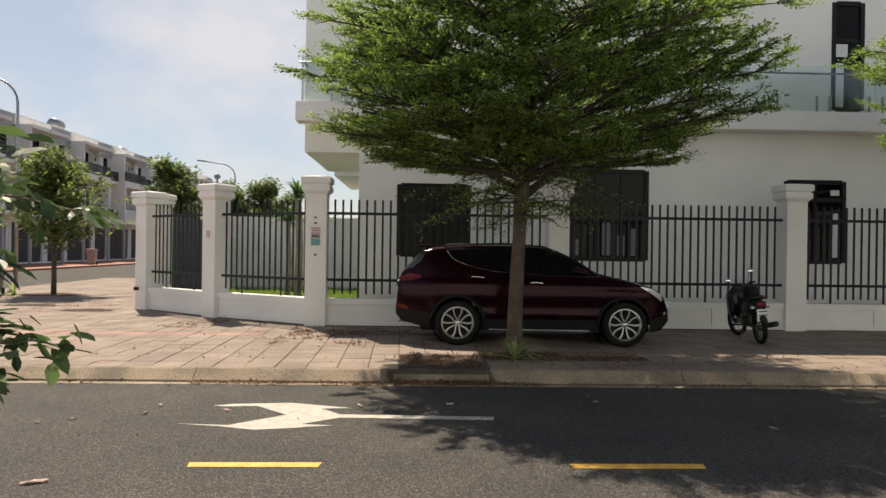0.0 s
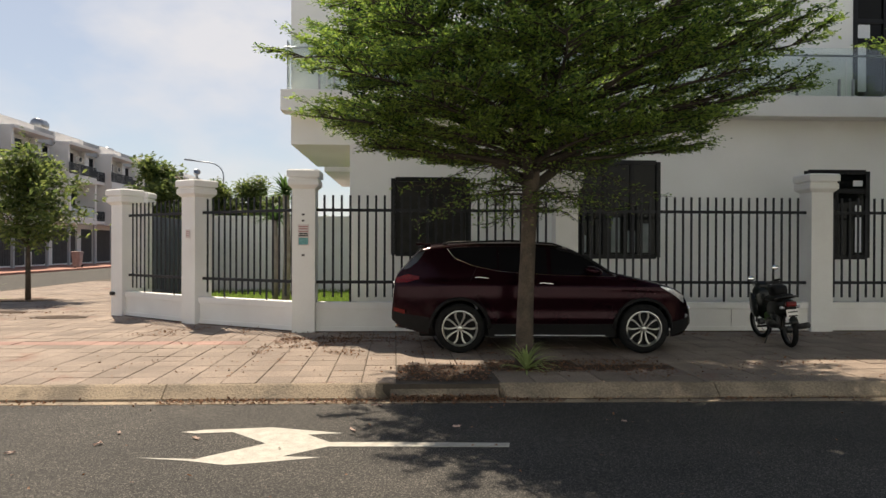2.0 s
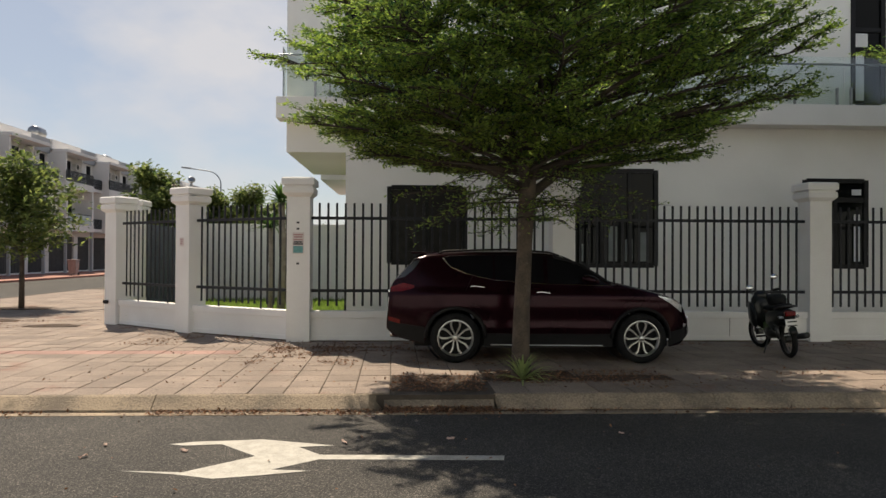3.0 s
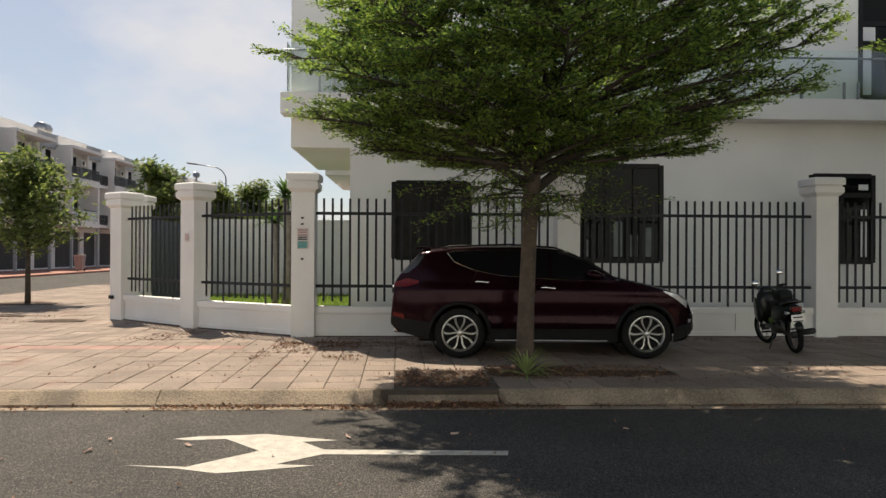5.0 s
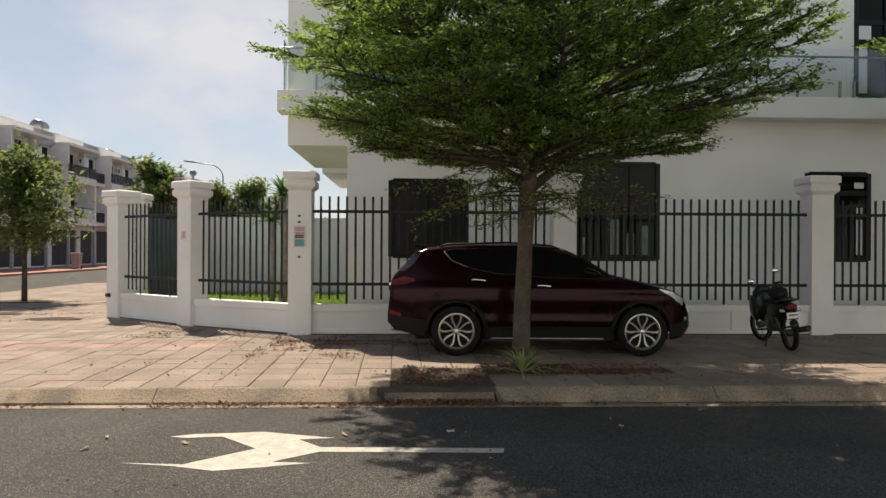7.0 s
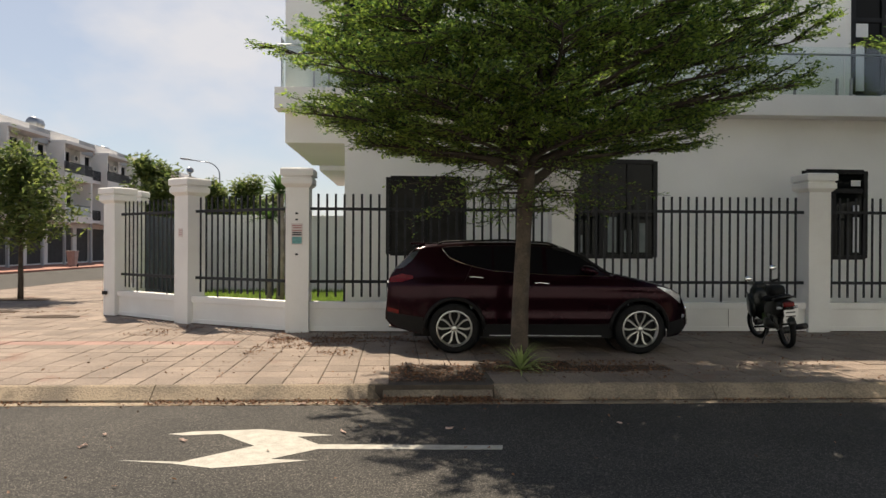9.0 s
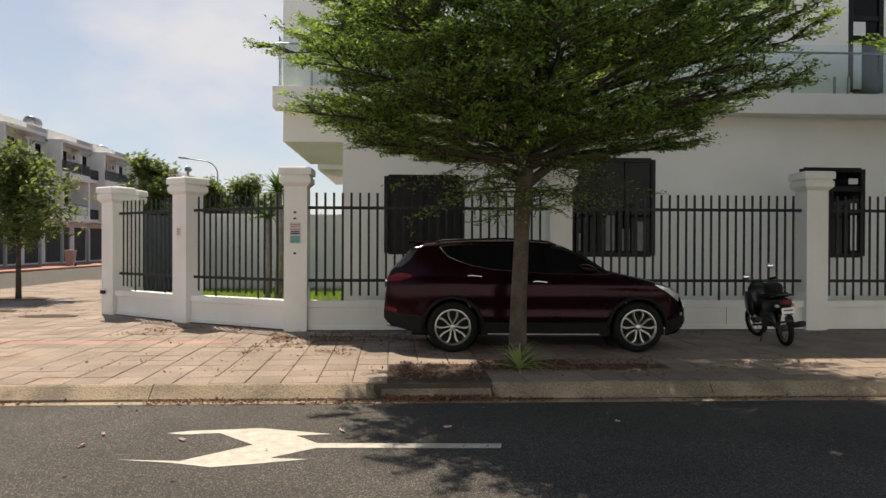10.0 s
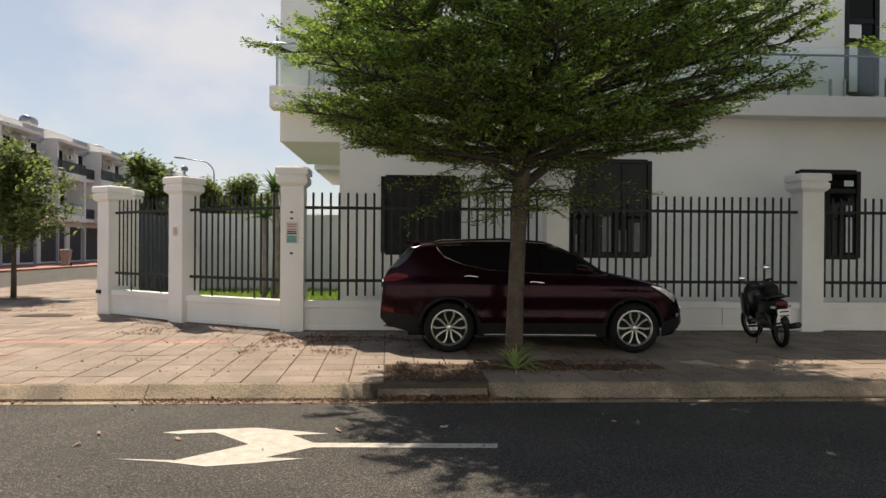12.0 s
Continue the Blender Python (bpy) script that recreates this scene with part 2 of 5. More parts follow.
def lathe(bm, profile, sides=24, m=None, caps=True):
    """Turns (radius, height) rows about z."""
    vs = []
    for r, h in profile:
        vs.append([bm.verts.new((r * math.cos(2 * math.pi * k / sides), r * math.sin(2 * math.pi * k / sides), h)) for k in range(sides)])
    for a, b in zip(vs, vs[1:]):
        for k in range(sides):
            bm.faces.new((a[k], a[(k + 1) % sides], b[(k + 1) % sides], b[k]))
    if caps and profile[0][0] > 1e-4:
        bm.faces.new(vs[0][::-1])
    if caps and profile[-1][0] > 1e-4:
        bm.faces.new(vs[-1])
    if m is not None:
        bmesh.ops.transform(bm, matrix=m, verts=[v for r in vs for v in r])


def wall_panel(x0, x1, z0, z1, y0, y1, holes=()):
    """An upright wall along x between y0 and y1 in depth, with through openings (xa, xb, za, zb)."""
    bm = bmesh.new()
    xs = sorted({x0, x1, *[h[0] for h in holes], *[h[1] for h in holes]})
    zs = sorted({z0, z1, *[h[2] for h in holes], *[h[3] for h in holes]})
    solid = lambda i, j: (0 <= i < len(xs) - 1 and 0 <= j < len(zs) - 1 and not any(
        h[0] <= xs[i] and xs[i + 1] <= h[1] and h[2] <= zs[j] and zs[j + 1] <= h[3] for h in holes))
    vert = {}

    def v(i, j, y):
        k = (i, j, y)
        if k not in vert:
            vert[k] = bm.verts.new((xs[i], y, zs[j]))
        return vert[k]
    for i in range(len(xs) - 1):
        for j in range(len(zs) - 1):
            if not solid(i, j):
                continue
            bm.faces.new((v(i, j, y0), v(i + 1, j, y0), v(i + 1, j + 1, y0), v(i, j + 1, y0)))
            bm.faces.new((v(i, j, y1), v(i, j + 1, y1), v(i + 1, j + 1, y1), v(i + 1, j, y1)))
            for di, dj, a, b in ((-1, 0, (i, j), (i, j + 1)), (1, 0, (i + 1, j + 1), (i + 1, j)), (0, -1, (i + 1, j), (i, j)), (0, 1, (i, j + 1), (i + 1, j + 1))):
                if not solid(i + di, j + dj):
                    bm.faces.new((v(*a, y0), v(*b, y0), v(*b, y1), v(*a, y1)))
    bmesh.ops.recalc_face_normals(bm, faces=bm.faces)
    return bm


def flat(points, z, thick=0.0):
    """A flat polygon at height z, with a thickness downwards."""
    bm = bmesh.new()
    f = bm.faces.new([bm.verts.new((x, y, z)) for x, y in points])
    bmesh.ops.recalc_face_normals(bm, faces=[f])
    if f.normal.z < 0:
        f.normal_flip()
    if thick:
        r = bmesh.ops.extrude_face_region(bm, geom=[f])
        bmesh.ops.translate(bm, verts=[e for e in r["geom"] if isinstance(e, bmesh.types.BMVert)], vec=(0, 0, -thick))
        bmesh.ops.recalc_face_normals(bm, faces=bm.faces)
    return bm


def leaf_cloud(name, centres, ways, size, mat, parent, spread=0.0, seed=1, fold=0.25, wide=0.5, tilt=0.45):
    """Many small folded leaves, one for each centre; ways: the direction of the stalk."""
    rng = np.random.default_rng(seed)
    n = len(centres)
    c = np.asarray(centres, float)
    d = np.asarray(ways, float) + rng.normal(0, 0.35, (n, 3))
    d /= np.linalg.norm(d, axis=1)[:, None] + 1e-9
    up = np.tile((0.0, 0.0, 1.0), (n, 1)) + rng.normal(0, tilt, (n, 3))
    side = np.cross(d, up)
    side /= np.linalg.norm(side, axis=1)[:, None] + 1e-9
    nrm = np.cross(side, d)
    s = (size * rng.uniform(0.65, 1.35, n))[:, None]
    a = c
    tip = c + d * s
    mid = c + d * s * 0.55
    l = mid + side * s * wide * 0.5 + nrm * s * fold * 0.4
    r = mid - side * s * wide * 0.5 + nrm * s * fold * 0.4
    verts = np.stack((a, r, tip, l), 1).reshape(-1, 3)
    k = np.arange(n)[:, None] * 4
    faces = np.concatenate((k + np.array([[0, 1, 2]]), k + np.array([[0, 2, 3]])), 0)
    me = bpy.data.meshes.new(name)
    me.from_pydata(verts.tolist(), [], faces.tolist())
    me.materials.append(mat)
    ob = new(name, me)
    if parent is not None:
        ob.parent = parent
    return ob


# ---------- ground, roads and pavement ----------
G = 0.15          # pavement level over the road
KY = 8.66         # front of the kerb
CROSS_R, CROSS_L = -14.3, -23.0


def big_ground():
    bm = bmesh.new()
    bmesh.ops.create_grid(bm, x_segments=8, y_segments=8, size=900)
    bmesh.ops.translate(bm, verts=bm.verts, vec=(0, 0, -0.03))
    tagged(part("ground", bm, M_EARTH), "dry beige open ground reaching the horizon", "ground", kind="structure")


M_EARTH = material("dry_earth", (0.36, 0.3, 0.22), (0.26, 0.22, 0.15), 0.95, 0.5, 12, 0.3, 0.03)
# near-side pavement is out of view; its pale colour is set to bounce light
M_NEARPAVE = material("pale_bounce_concrete", (0.36, 0.355, 0.34), (0.24, 0.237, 0.225), 0.9, 1.0, 30, 0.3, 0.01)
M_REDPAVE = material("red_pavement", (0.38, 0.18, 0.13), (0.3, 0.14, 0.1), 0.85, 0.8, 30, 0.2, 0.01)
big_ground()
tagged(part("road", flat([(CROSS_L, 8.7), (CROSS_L, 2.0), (60, 2.0), (60, 8.7)], 0.0, 0.02), M_ASPHALT), "dark grey worn asphalt road with painted markings", "road", kind="structure")
tagged(part("cross_road", flat([(CROSS_L, 8.7), (CROSS_R, 8.7), (CROSS_R, 150), (CROSS_L, 150)], 0.0, 0.02), M_ASPHALT), "grey asphalt side street", "road", kind="structure")
tagged(part("gutter", flat([(-11.0, KY), (60, KY), (60, KY - 0.17), (-11.0, KY - 0.17)], 0.004, 0.02), M_KERB), "narrow concrete gutter along the kerb", "gutter", kind="structure")
tagged(part("far_pavement", flat([(-48, 2), (CROSS_L, 2), (CROSS_L, 150), (-48, 150)], 0.12, 0.14), M_REDPAVE), "red tiled pavement before the row houses", "pavement", kind="structure")
tagged(part("near_pavement", flat([(-30, 2.0), (60, 2.0), (60, -12), (-30, -12)], G, 0.2), M_NEARPAVE), "unseen near side pavement of the road, pale grey to bounce light", "pavement", kind="structure")


def corner_outline(r=4.0):
    """The pavement's outline, with a rounded street corner."""
    pts = [(60, KY + 0.2), (CROSS_R + r, KY + 0.2)]
    for k in range(1, 9):
        a = math.pi / 2 * k / 8
        pts.append((CROSS_R + r - r * math.sin(a), KY + 0.2 + r - r * math.cos(a)))
    return pts + [(CROSS_R, 150), (60, 150)]


pavement = tagged(part("pavement", flat(corner_outline(), G - 0.012, 0.3), M_JOINT), "beige square concrete tile pavement with dirty joints, partly in tree shade", "pavement", kind="structure")

# ---------- road markings ----------



def road_arrow():
    pts = [(-2.30, 6.56), (-1.80, 6.51), (-1.33, 6.94), (-1.71, 7.33), (-2.02, 7.29), (-2.18, 7.34), (-1.97, 7.42), (-1.67, 7.45), (-1.38, 7.49), (-1.12, 7.40),
           (-0.70, 7.26), (-1.01, 7.22), (-0.79, 6.97), (0.78, 6.90), (0.76, 6.78), (-0.78, 6.83), (-1.12, 6.56), (-0.81, 6.52), (-1.17, 6.42), (-1.52, 6.34), (-1.85, 6.46)]
    tagged(part("road_arrow", flat(pts, 0.005, 0.004), M_MARK), "worn white painted direction arrow on the asphalt", "road marking", kind="structure")


road_arrow()
for x0, x1 in ((-1.77, -0.77), (1.24, 2.29)):
    tagged(part("lane_dash", flat([(x0, 5.23), (x1, 5.235), (x1 + 0.02, 5.35), (x0 - 0.02, 5.34)], 0.005, 0.004), M_YELLOW), "yellow painted centre line dash on the asphalt", "road marking", "centre line dashes", "structure")

# ---------- the white house ----------
HY = 15.2
house = thing("house", None, "white modern two-storey house with dark windows and a glass balcony", "house")
W1, W2, W3, WU = (-0.48, 1.07, 1.54, 3.09), (3.3, 5.01, 1.5, 3.47), (8.1, 9.45, 1.5, 3.31), (9.13, 9.82, 4.9, 7.3)
WU2, WT = (11.2, 11.9, 4.9, 7.3), (-1.35, 0.3, 4.8, 6.8)
part("front_wall", wall_panel(-1.34, 16.0, 0.1, 4.66, HY, HY + 0.25, (W1, W2, W3)), M_WHITE, house)
part("upper_wall", wall_panel(0.5, 16.0, 4.66, 8.1, HY, HY + 0.25, (WU, WU2)), M_WHITE, house)
part("upper_wall", wall_panel(-2.53, 0.498, 4.66, 7.1, HY, HY + 0.25, (WT,)), M_WHITE, house)
part("side_wall", boxed(-1.34, -1.1, HY + 0.25, 27, 0.1, 4.66), M_WHITE, house)
part("upper_side_wall", boxed(-2.53, -2.3, HY + 0.25, 27, 4.66, 7.1), M_WHITE, house)
# unseen step in the roofline, added to shape the shadow cast on the pavement
part("upper_return_wall", boxed(0.5, 0.7, HY + 0.25, 26.75, 4.66, 8.1), M_WHITE, house)
part("low_roof", boxed(-2.55, 0.498, HY - 0.02, 27.0, 7.1, 7.25, 0.02), M_WHITE, house)
part("back_wall", boxed(-1.1, 16.0, 26.75, 27, 0.1, 8.1), M_WHITE, house)
part("end_wall", boxed(15.75, 16.0, HY + 0.25, 26.75, 0.1, 8.1), M_WHITE, house)
part("roof", boxed(0.48, 16.0, HY, 27.0, 8.1, 8.55, 0.02), M_WHITE, house)
part("upper_floor", boxed(-1.1, 15.75, HY + 0.25, 26.75, 4.3, 4.6), M_WHITE, house)
part("bay_floor", boxed(-2.53, -1.34, HY, 19.2, 3.76, 4.66, 0.01), M_WHITE, house)
part("bay_floor", boxed(-2.53, -1.34, 20.6, 25.6, 3.78, 4.66, 0.01), M_WHITE, house)
slab = part("balcony_slab", boxed(-2.66, 16.0, 14.75, HY - 0.002, 4.36, 4.78, 0.012), M_WHITE, house, "white rendered balcony edge with faint rain streaks")

# ---------- windows of the house ----------
M_SHUTTER = material("dark_shutter_panel", (0.022, 0.02, 0.018), (0.012, 0.011, 0.01), 0.5, 5, 60, 0.05, 0.002, spec=0.2)
# two greys for the reflections painted on the house windows
M_DIMREFLECT = material("dim_grey_reflection", (0.26, 0.28, 0.27), (0.18, 0.2, 0.19), 0.9, 4, 30, 0.1)
M_REFLECT = material("pale_pane_reflection", (0.8, 0.8, 0.8), (0.7, 0.7, 0.7), 0.9, 2, 30, 0.1)


def window(parent, rect, columns, transom=None, y=HY, infill="pane", bar=0.06):
    x0, x1, z0, z1 = rect
    w = new("window")
    w.parent = parent
    bm = bmesh.new()
    ya, yb = y - 0.012, y + 0.07
    for a in ((x0 - 0.03, x0 + bar, z0, z1), (x1 - bar, x1 + 0.03, z0, z1), (x0 + bar, x1 - bar, z0 - 0.03, z0 + bar), (x0 + bar, x1 - bar, z1 - bar, z1 + 0.03)):
        box(bm, a[0], a[1], ya, yb, a[2], a[3], 0.004)
    step = (x1 - x0) / columns
    for k in range(1, columns):
        box(bm, x0 + k * step - bar * 0.6, x0 + k * step + bar * 0.6, ya + 0.006, yb, z0 + bar, z1 - bar, 0.004)
    if transom:
        box(bm, x0 + bar, x1 - bar, ya + 0.009, yb, transom - 0.05, transom + 0.05, 0.004)
    part("frame", bm, M_FRAME, w)
    for k in range(columns):
        a, b = x0 + k * step + 0.03, x0 + (k + 1) * step - 0.03
        if infill == "pane":
            part("pane", boxed(a, b, y + 0.03, y + 0.042, z0 + 0.03, z1 - 0.03), M_PANE, w)
        else:
            bm = boxed(a, b, y + 0.02, y + 0.05, z0 + 0.03, z1 - 0.03)
            for j in range(3):
                c = a + (b - a) * (j + 0.5) / 3
                box(bm, c - 0.012, c + 0.012, y + 0.012, y + 0.02, z0 + 0.08, z1 - 0.08)
            part("shutter_panel", bm, M_SHUTTER, w)
    return w


window(house, W1, 2, None, infill="shutter")
window(house, W2, 3, None)
part("shutter_box", boxed(2.83, 3.27, HY - 0.03, HY + 0.02, 3.29, 3.5, 0.006), M_FRAME, house, "dark shutter box beside a window head")
window(house, W3, 2, 2.9)
window(house, WU, 1, 6.45, bar=0.07)
window(house, WU2, 1, 6.45, bar=0.07)
window(house, WT, 2, None, bar=0.07)

# pale strips before the panes stand in for bright reflections in the glass
for rect in ((9.2, 9.40, 4.98, 5.95), (9.2, 9.48, 6.1, 6.38), (9.185, 9.315, 1.62, 2.35), (9.185, 9.315, 2.45, 2.6), (9.14, 9.34, 3.0, 3.12), (4.02, 4.2, 1.6, 2.32), (4.36, 4.52, 1.6, 2.05), (4.66, 4.8, 1.6, 2.2), (3.42, 3.5, 1.6, 1.95)):
    part("curtain", boxed(rect[0], rect[1], HY + 0.021, HY + 0.028, rect[2], rect[3]), M_DIMREFLECT if rect[0] < 5 else M_REFLECT, house, "pale strip painted as a reflection in a dark window")

# ---------- glass balustrade ----------
balustrade = thing("balcony_railing", None, "clear glass balcony railing with steel handrail and clamps", "railing")
x = -2.92
while x < 12.6:
    part("glass_panel", boxed(max(x, -2.54), min(x + 1.145, 12.6), 14.812, 14.824, 4.80, 5.76), M_RAILGLASS, balustrade)
    for c in (x + 0.135, x + 1.01):
        if -2.4 < c < 12.6:
            part("clamp", boxed(c - 0.02, c + 0.02, 14.795, 14.841, 4.775, 5.13, 0.004), M_STEEL, balustrade)
    x += 1.165
part("glass_panel", boxed(-2.55, -2.538, 14.85, HY - 0.02, 4.80, 5.76), M_RAILGLASS, balustrade)
bm = bmesh.new()
tube(bm, [Vector((-2.6, 14.86, 5.62)), Vector((12.6, 14.86, 5.62))], [0.022] * 2, 10)
part("handrail", bm, M_STEEL, balustrade)
bm = bmesh.new()
tube(bm, [Vector((-2.5, 14.86, 5.62)), Vector((-2.5, HY, 5.62))], [0.022] * 2, 10)
part("handrail", bm, M_STEEL, balustrade)
for ob in balustrade.children:
    if ob.name.startswith("glass_panel"):
        ob.visible_shadow = False

# ---------- fence ----------
PILLAR_W = 0.41
M_POSTER = material("paper_poster", (0.68, 0.62, 0.6), (0.58, 0.52, 0.5), 0.7, 8, 60, 0.05)
M_TEAL = material("teal_print", (0.16, 0.38, 0.38), (0.1, 0.27, 0.27), 0.6, 20, 90, 0)
M_REDPRINT = material("faded_red_print", (0.42, 0.24, 0.24), (0.34, 0.19, 0.19), 0.6, 20, 90, 0)


def pillar_mesh():
    bm = bmesh.new()
    h = PILLAR_W / 2
    rows = [(h, 0.13), (h, 2.74), (h + 0.02, 2.755), (h + 0.06, 2.795), (h + 0.07, 2.81), (h + 0.07, 2.9), (h + 0.045, 2.915), (h + 0.045, 2.94), (h + 0.085, 2.95), (h + 0.085, 3.06), (h + 0.06, 3.085), (0.05, 3.11)]
    rings = [[bm.verts.new((sx * r, sy * r, z)) for sx, sy in ((-1, -1), (1, -1), (1, 1), (-1, 1))] for r, z in rows]
    for a, b in zip(rings, rings[1:]):
        for k in range(4):
            bm.faces.new((a[k], a[(k + 1) % 4], b[(k + 1) % 4], b[k]))
    bm.faces.new(rings[0][::-1])
    bm.faces.new(rings[-1])
    es = [e for e in bm.edges if e.calc_face_angle(0) > 0.3]
    bmesh.ops.bevel(bm, geom=es, offset=0.006, segments=2, affect="EDGES")
    return mesh_from("pillar", bm, M_FENCEWHITE)


def bar_mesh(z0, z1):
    bm = boxed(-0.02, 0.02, -0.007, 0.007, z0, z1)
    return mesh_from("bar", bm, M_BAR)


PILLAR = pillar_mesh()
BAR, LONGBAR = bar_mesh(0.775, 2.645), bar_mesh(0.685, 2.645)
fence = thing("fence", None, "white rendered boundary fence with dark grey steel bars", "fence")


def fence_run(a, b, first=3, every=7, pitch=0.157, gap=PILLAR_W / 2):
    """One bay between the pillars at a and b: low wall, coping, two rails and upright bars."""
    a, b = Vector((*a, 0)), Vector((*b, 0))
    d = b - a
    n, ang = d.length, math.degrees(math.atan2(d.y, d.x))
    m = pose(a.x, a.y, 0, 0, 0, ang)
    bm = boxed(gap - 0.01, n - gap + 0.01, -0.09, 0.1, 0.12, 0.57, m=m)
    part("low_wall", bm, M_FENCEWHITE, fence)
    bm = boxed(gap - 0.01, n - gap + 0.01, -0.13, 0.13, 0.57, 0.69, 0.008, m=m)
    part("coping", bm, M_FENCEWHITE, fence)
    part("plinth", boxed(gap - 0.01, n - gap + 0.01, -0.105, -0.088, 0.12, 0.245, 0.004, m=m), M_FENCEWHITE, fence)
    for k in range(1, int(n / 1.6) + 1 if abs(d.y) < 0.1 else 1):
        c = gap + (n - 2 * gap) * k / (int(n / 1.6) + 1)
        part("wall_joint", boxed(c - 0.004, c + 0.004, -0.093, -0.088, 0.245, 0.57, m=m), M_JOINT, fence)
    for z in (1.055, 2.37):
        part("rail", boxed(gap - 0.06, n - gap + 0.06, -0.035, -0.013, z - 0.028, z + 0.028, 0.003, m=m), M_BAR, fence)
    # thin dark strip along the foot of the low wall
    part("dirt_line", boxed(gap - 0.01, n - gap + 0.01, -0.135, -0.103, 0.12, G + 0.014, m=m), M_SOIL, fence)
    count = int((n - 2 * gap) / pitch)
    start = gap + (n - 2 * gap - (count - 1) * pitch) / 2
    for k in range(count):
        piece("bar", LONGBAR if k % every == first else BAR, fence, m @ pose(start + k * pitch, 0, 0))


P3, P2, P1 = (-2.03, 13.82), (-4.43, 15.3), (-6.52, 16.98)
PM, P4, P5 = (2.75, 13.82), (7.53, 13.82), (12.3, 13.82)
PB = (-6.86, 18.8)
LEAN_L = math.degrees(math.atan2(P3[1] - P1[1], P3[0] - P1[0]))
for p, a in ((P3, 0), (PM, 0), (P4, 0), (P5, 0), (P2, LEAN_L), (P1, LEAN_L), (PB, 0)):
    piece("pillar", PILLAR, fence, pose(p[0], p[1], {P2: -0.06, P1: -0.13, PB: -0.06}.get(p, 0.0), 0, 0, a))
for a, b in ((P3, PM), (PM, P4), (P4, P5), (P2, P3), (P1, P2), (PB, P1)):
    fence_run(a, b)

# poster on the pillar, its lines as plain bars
poster = tagged(part("poster", boxed(-2.13, -1.93, 13.594, 13.597, 1.72, 2.1), M_POSTER), "faded paper poster pasted on a white fence pillar", "poster")
for k, (z, w, m) in enumerate(((2.06, 0.17, M_REDPRINT), (2.02, 0.15, M_REDPRINT), (1.97, 0.17, M_REDPRINT), (1.93, 0.16, M_BAR), (1.895, 0.17, M_BAR))):
    part("print_bar", boxed(-2.03 - w / 2, -2.03 + w / 2, 13.5915, 13.594, z - 0.012, z + 0.012), m, poster)
part("print_block", boxed(-2.115, -1.945, 13.5915, 13.594, 1.735, 1.86), M_TEAL, poster)
for z in (2.17, 2.28, 1.55):
    tagged(part("wall_socket", boxed(-2.06, -2.01, 13.59, 13.601, z - 0.02, z + 0.012, 0.004), M_FRAME), "small dark cable hole cover on a white pillar", "hole cover", "hole covers")
mp = pose(P2[0], P2[1], 0, 0, 0, LEAN_L)
leaflet = tagged(part("leaflet", boxed(-0.05, 0.07, -0.226, -0.222, 1.86, 2.03, m=mp), M_POSTER), "small faded pink leaflet on a white pillar", "poster")
for z in (1.99, 1.95, 1.91):
    part("print_bar", boxed(-0.04, 0.06, -0.229, -0.226, z - 0.01, z + 0.01, m=mp), M_REDPRINT, leaflet)
mp = pose(P1[0], P1[1], 0, 0, 0, LEAN_L)
tagged(part("junction_box", boxed(-0.2, -0.04, -0.25, -0.219, 0.6, 0.68, 0.006, m=mp), M_FRAME), "small dark junction box low on a pillar", "box")
# lamp on the middle pillar
lamp = thing("pillar_lamp", pose(P2[0], P2[1], 3.045), "small silver floodlight on a fence pillar", "lamp")
bm = bmesh.new()
lathe(bm, [(0.07, 0.0), (0.07, 0.02), (0.025, 0.03), (0.025, 0.1)], 16)
part("base", bm, M_STEEL, lamp)
bm = bmesh.new()
lathe(bm, [(0.02, -0.06), (0.045, -0.05), (0.065, 0.0), (0.07, 0.035), (0.06, 0.04)], 20, pose(0, 0, 0.14, 60, 0, 30))
part("head", bm, M_STEEL, lamp, smooth=True)

# gate, garden wall and lawn
M_GATESLATE = material("slate_grey_gate_paint", (0.1, 0.12, 0.145), (0.075, 0.09, 0.11), 0.5, 4, 60, 0.1, 0.003)
gate = thing("gate", None, "dark grey slatted steel gate closing the garden", "gate")
for z in (0.55, 1.4, 2.25):
    part("gate_rail", boxed(-6.97, -6.93, 19.0, 22.7, z - 0.03, z + 0.03), M_GATESLATE, gate)
for k in range(37):
    part("slat", boxed(-6.99, -6.91, 19.02 + k * 0.1, 19.09 + k * 0.1, 0.25, 2.48), M_GATESLATE, gate) if k == 0 else None
SLAT = gate.children[-1].data
for k in range(1, 37):
    piece("slat", SLAT, gate, pose(0, k * 0.1, 0))
gw = thing("garden_wall", None, "white garden wall with a white coping behind the lawn", "wall", kind="structure")
part("wall", boxed(-7.05, -1.36, 22.8, 23.0, 0.1, 2.55), M_FENCEWHITE, gw)
part("coping", boxed(-7.1, -1.36, 22.76, 23.04, 2.55, 2.63, 0.01), M_FENCEWHITE, gw)
LAWN = [(-1.36, 13.93), (-2.0, 13.95), (-4.5, 15.45), (-6.6, 17.0), (-6.6, 22.8), (-1.36, 22.8)]
tagged(part("lawn", flat(LAWN, 0.19, 0.06), M_GRASS), "bright green sunlit lawn behind the fence", "lawn", kind="structure")


def inside(x, y, poly):
    c = False
    for (xa, ya), (xb, yb) in zip(poly, poly[1:] + poly[:1]):
        if (ya > y) != (yb > y) and x < (xb - xa) * (y - ya) / (yb - ya) + xa:
            c = not c
    return c


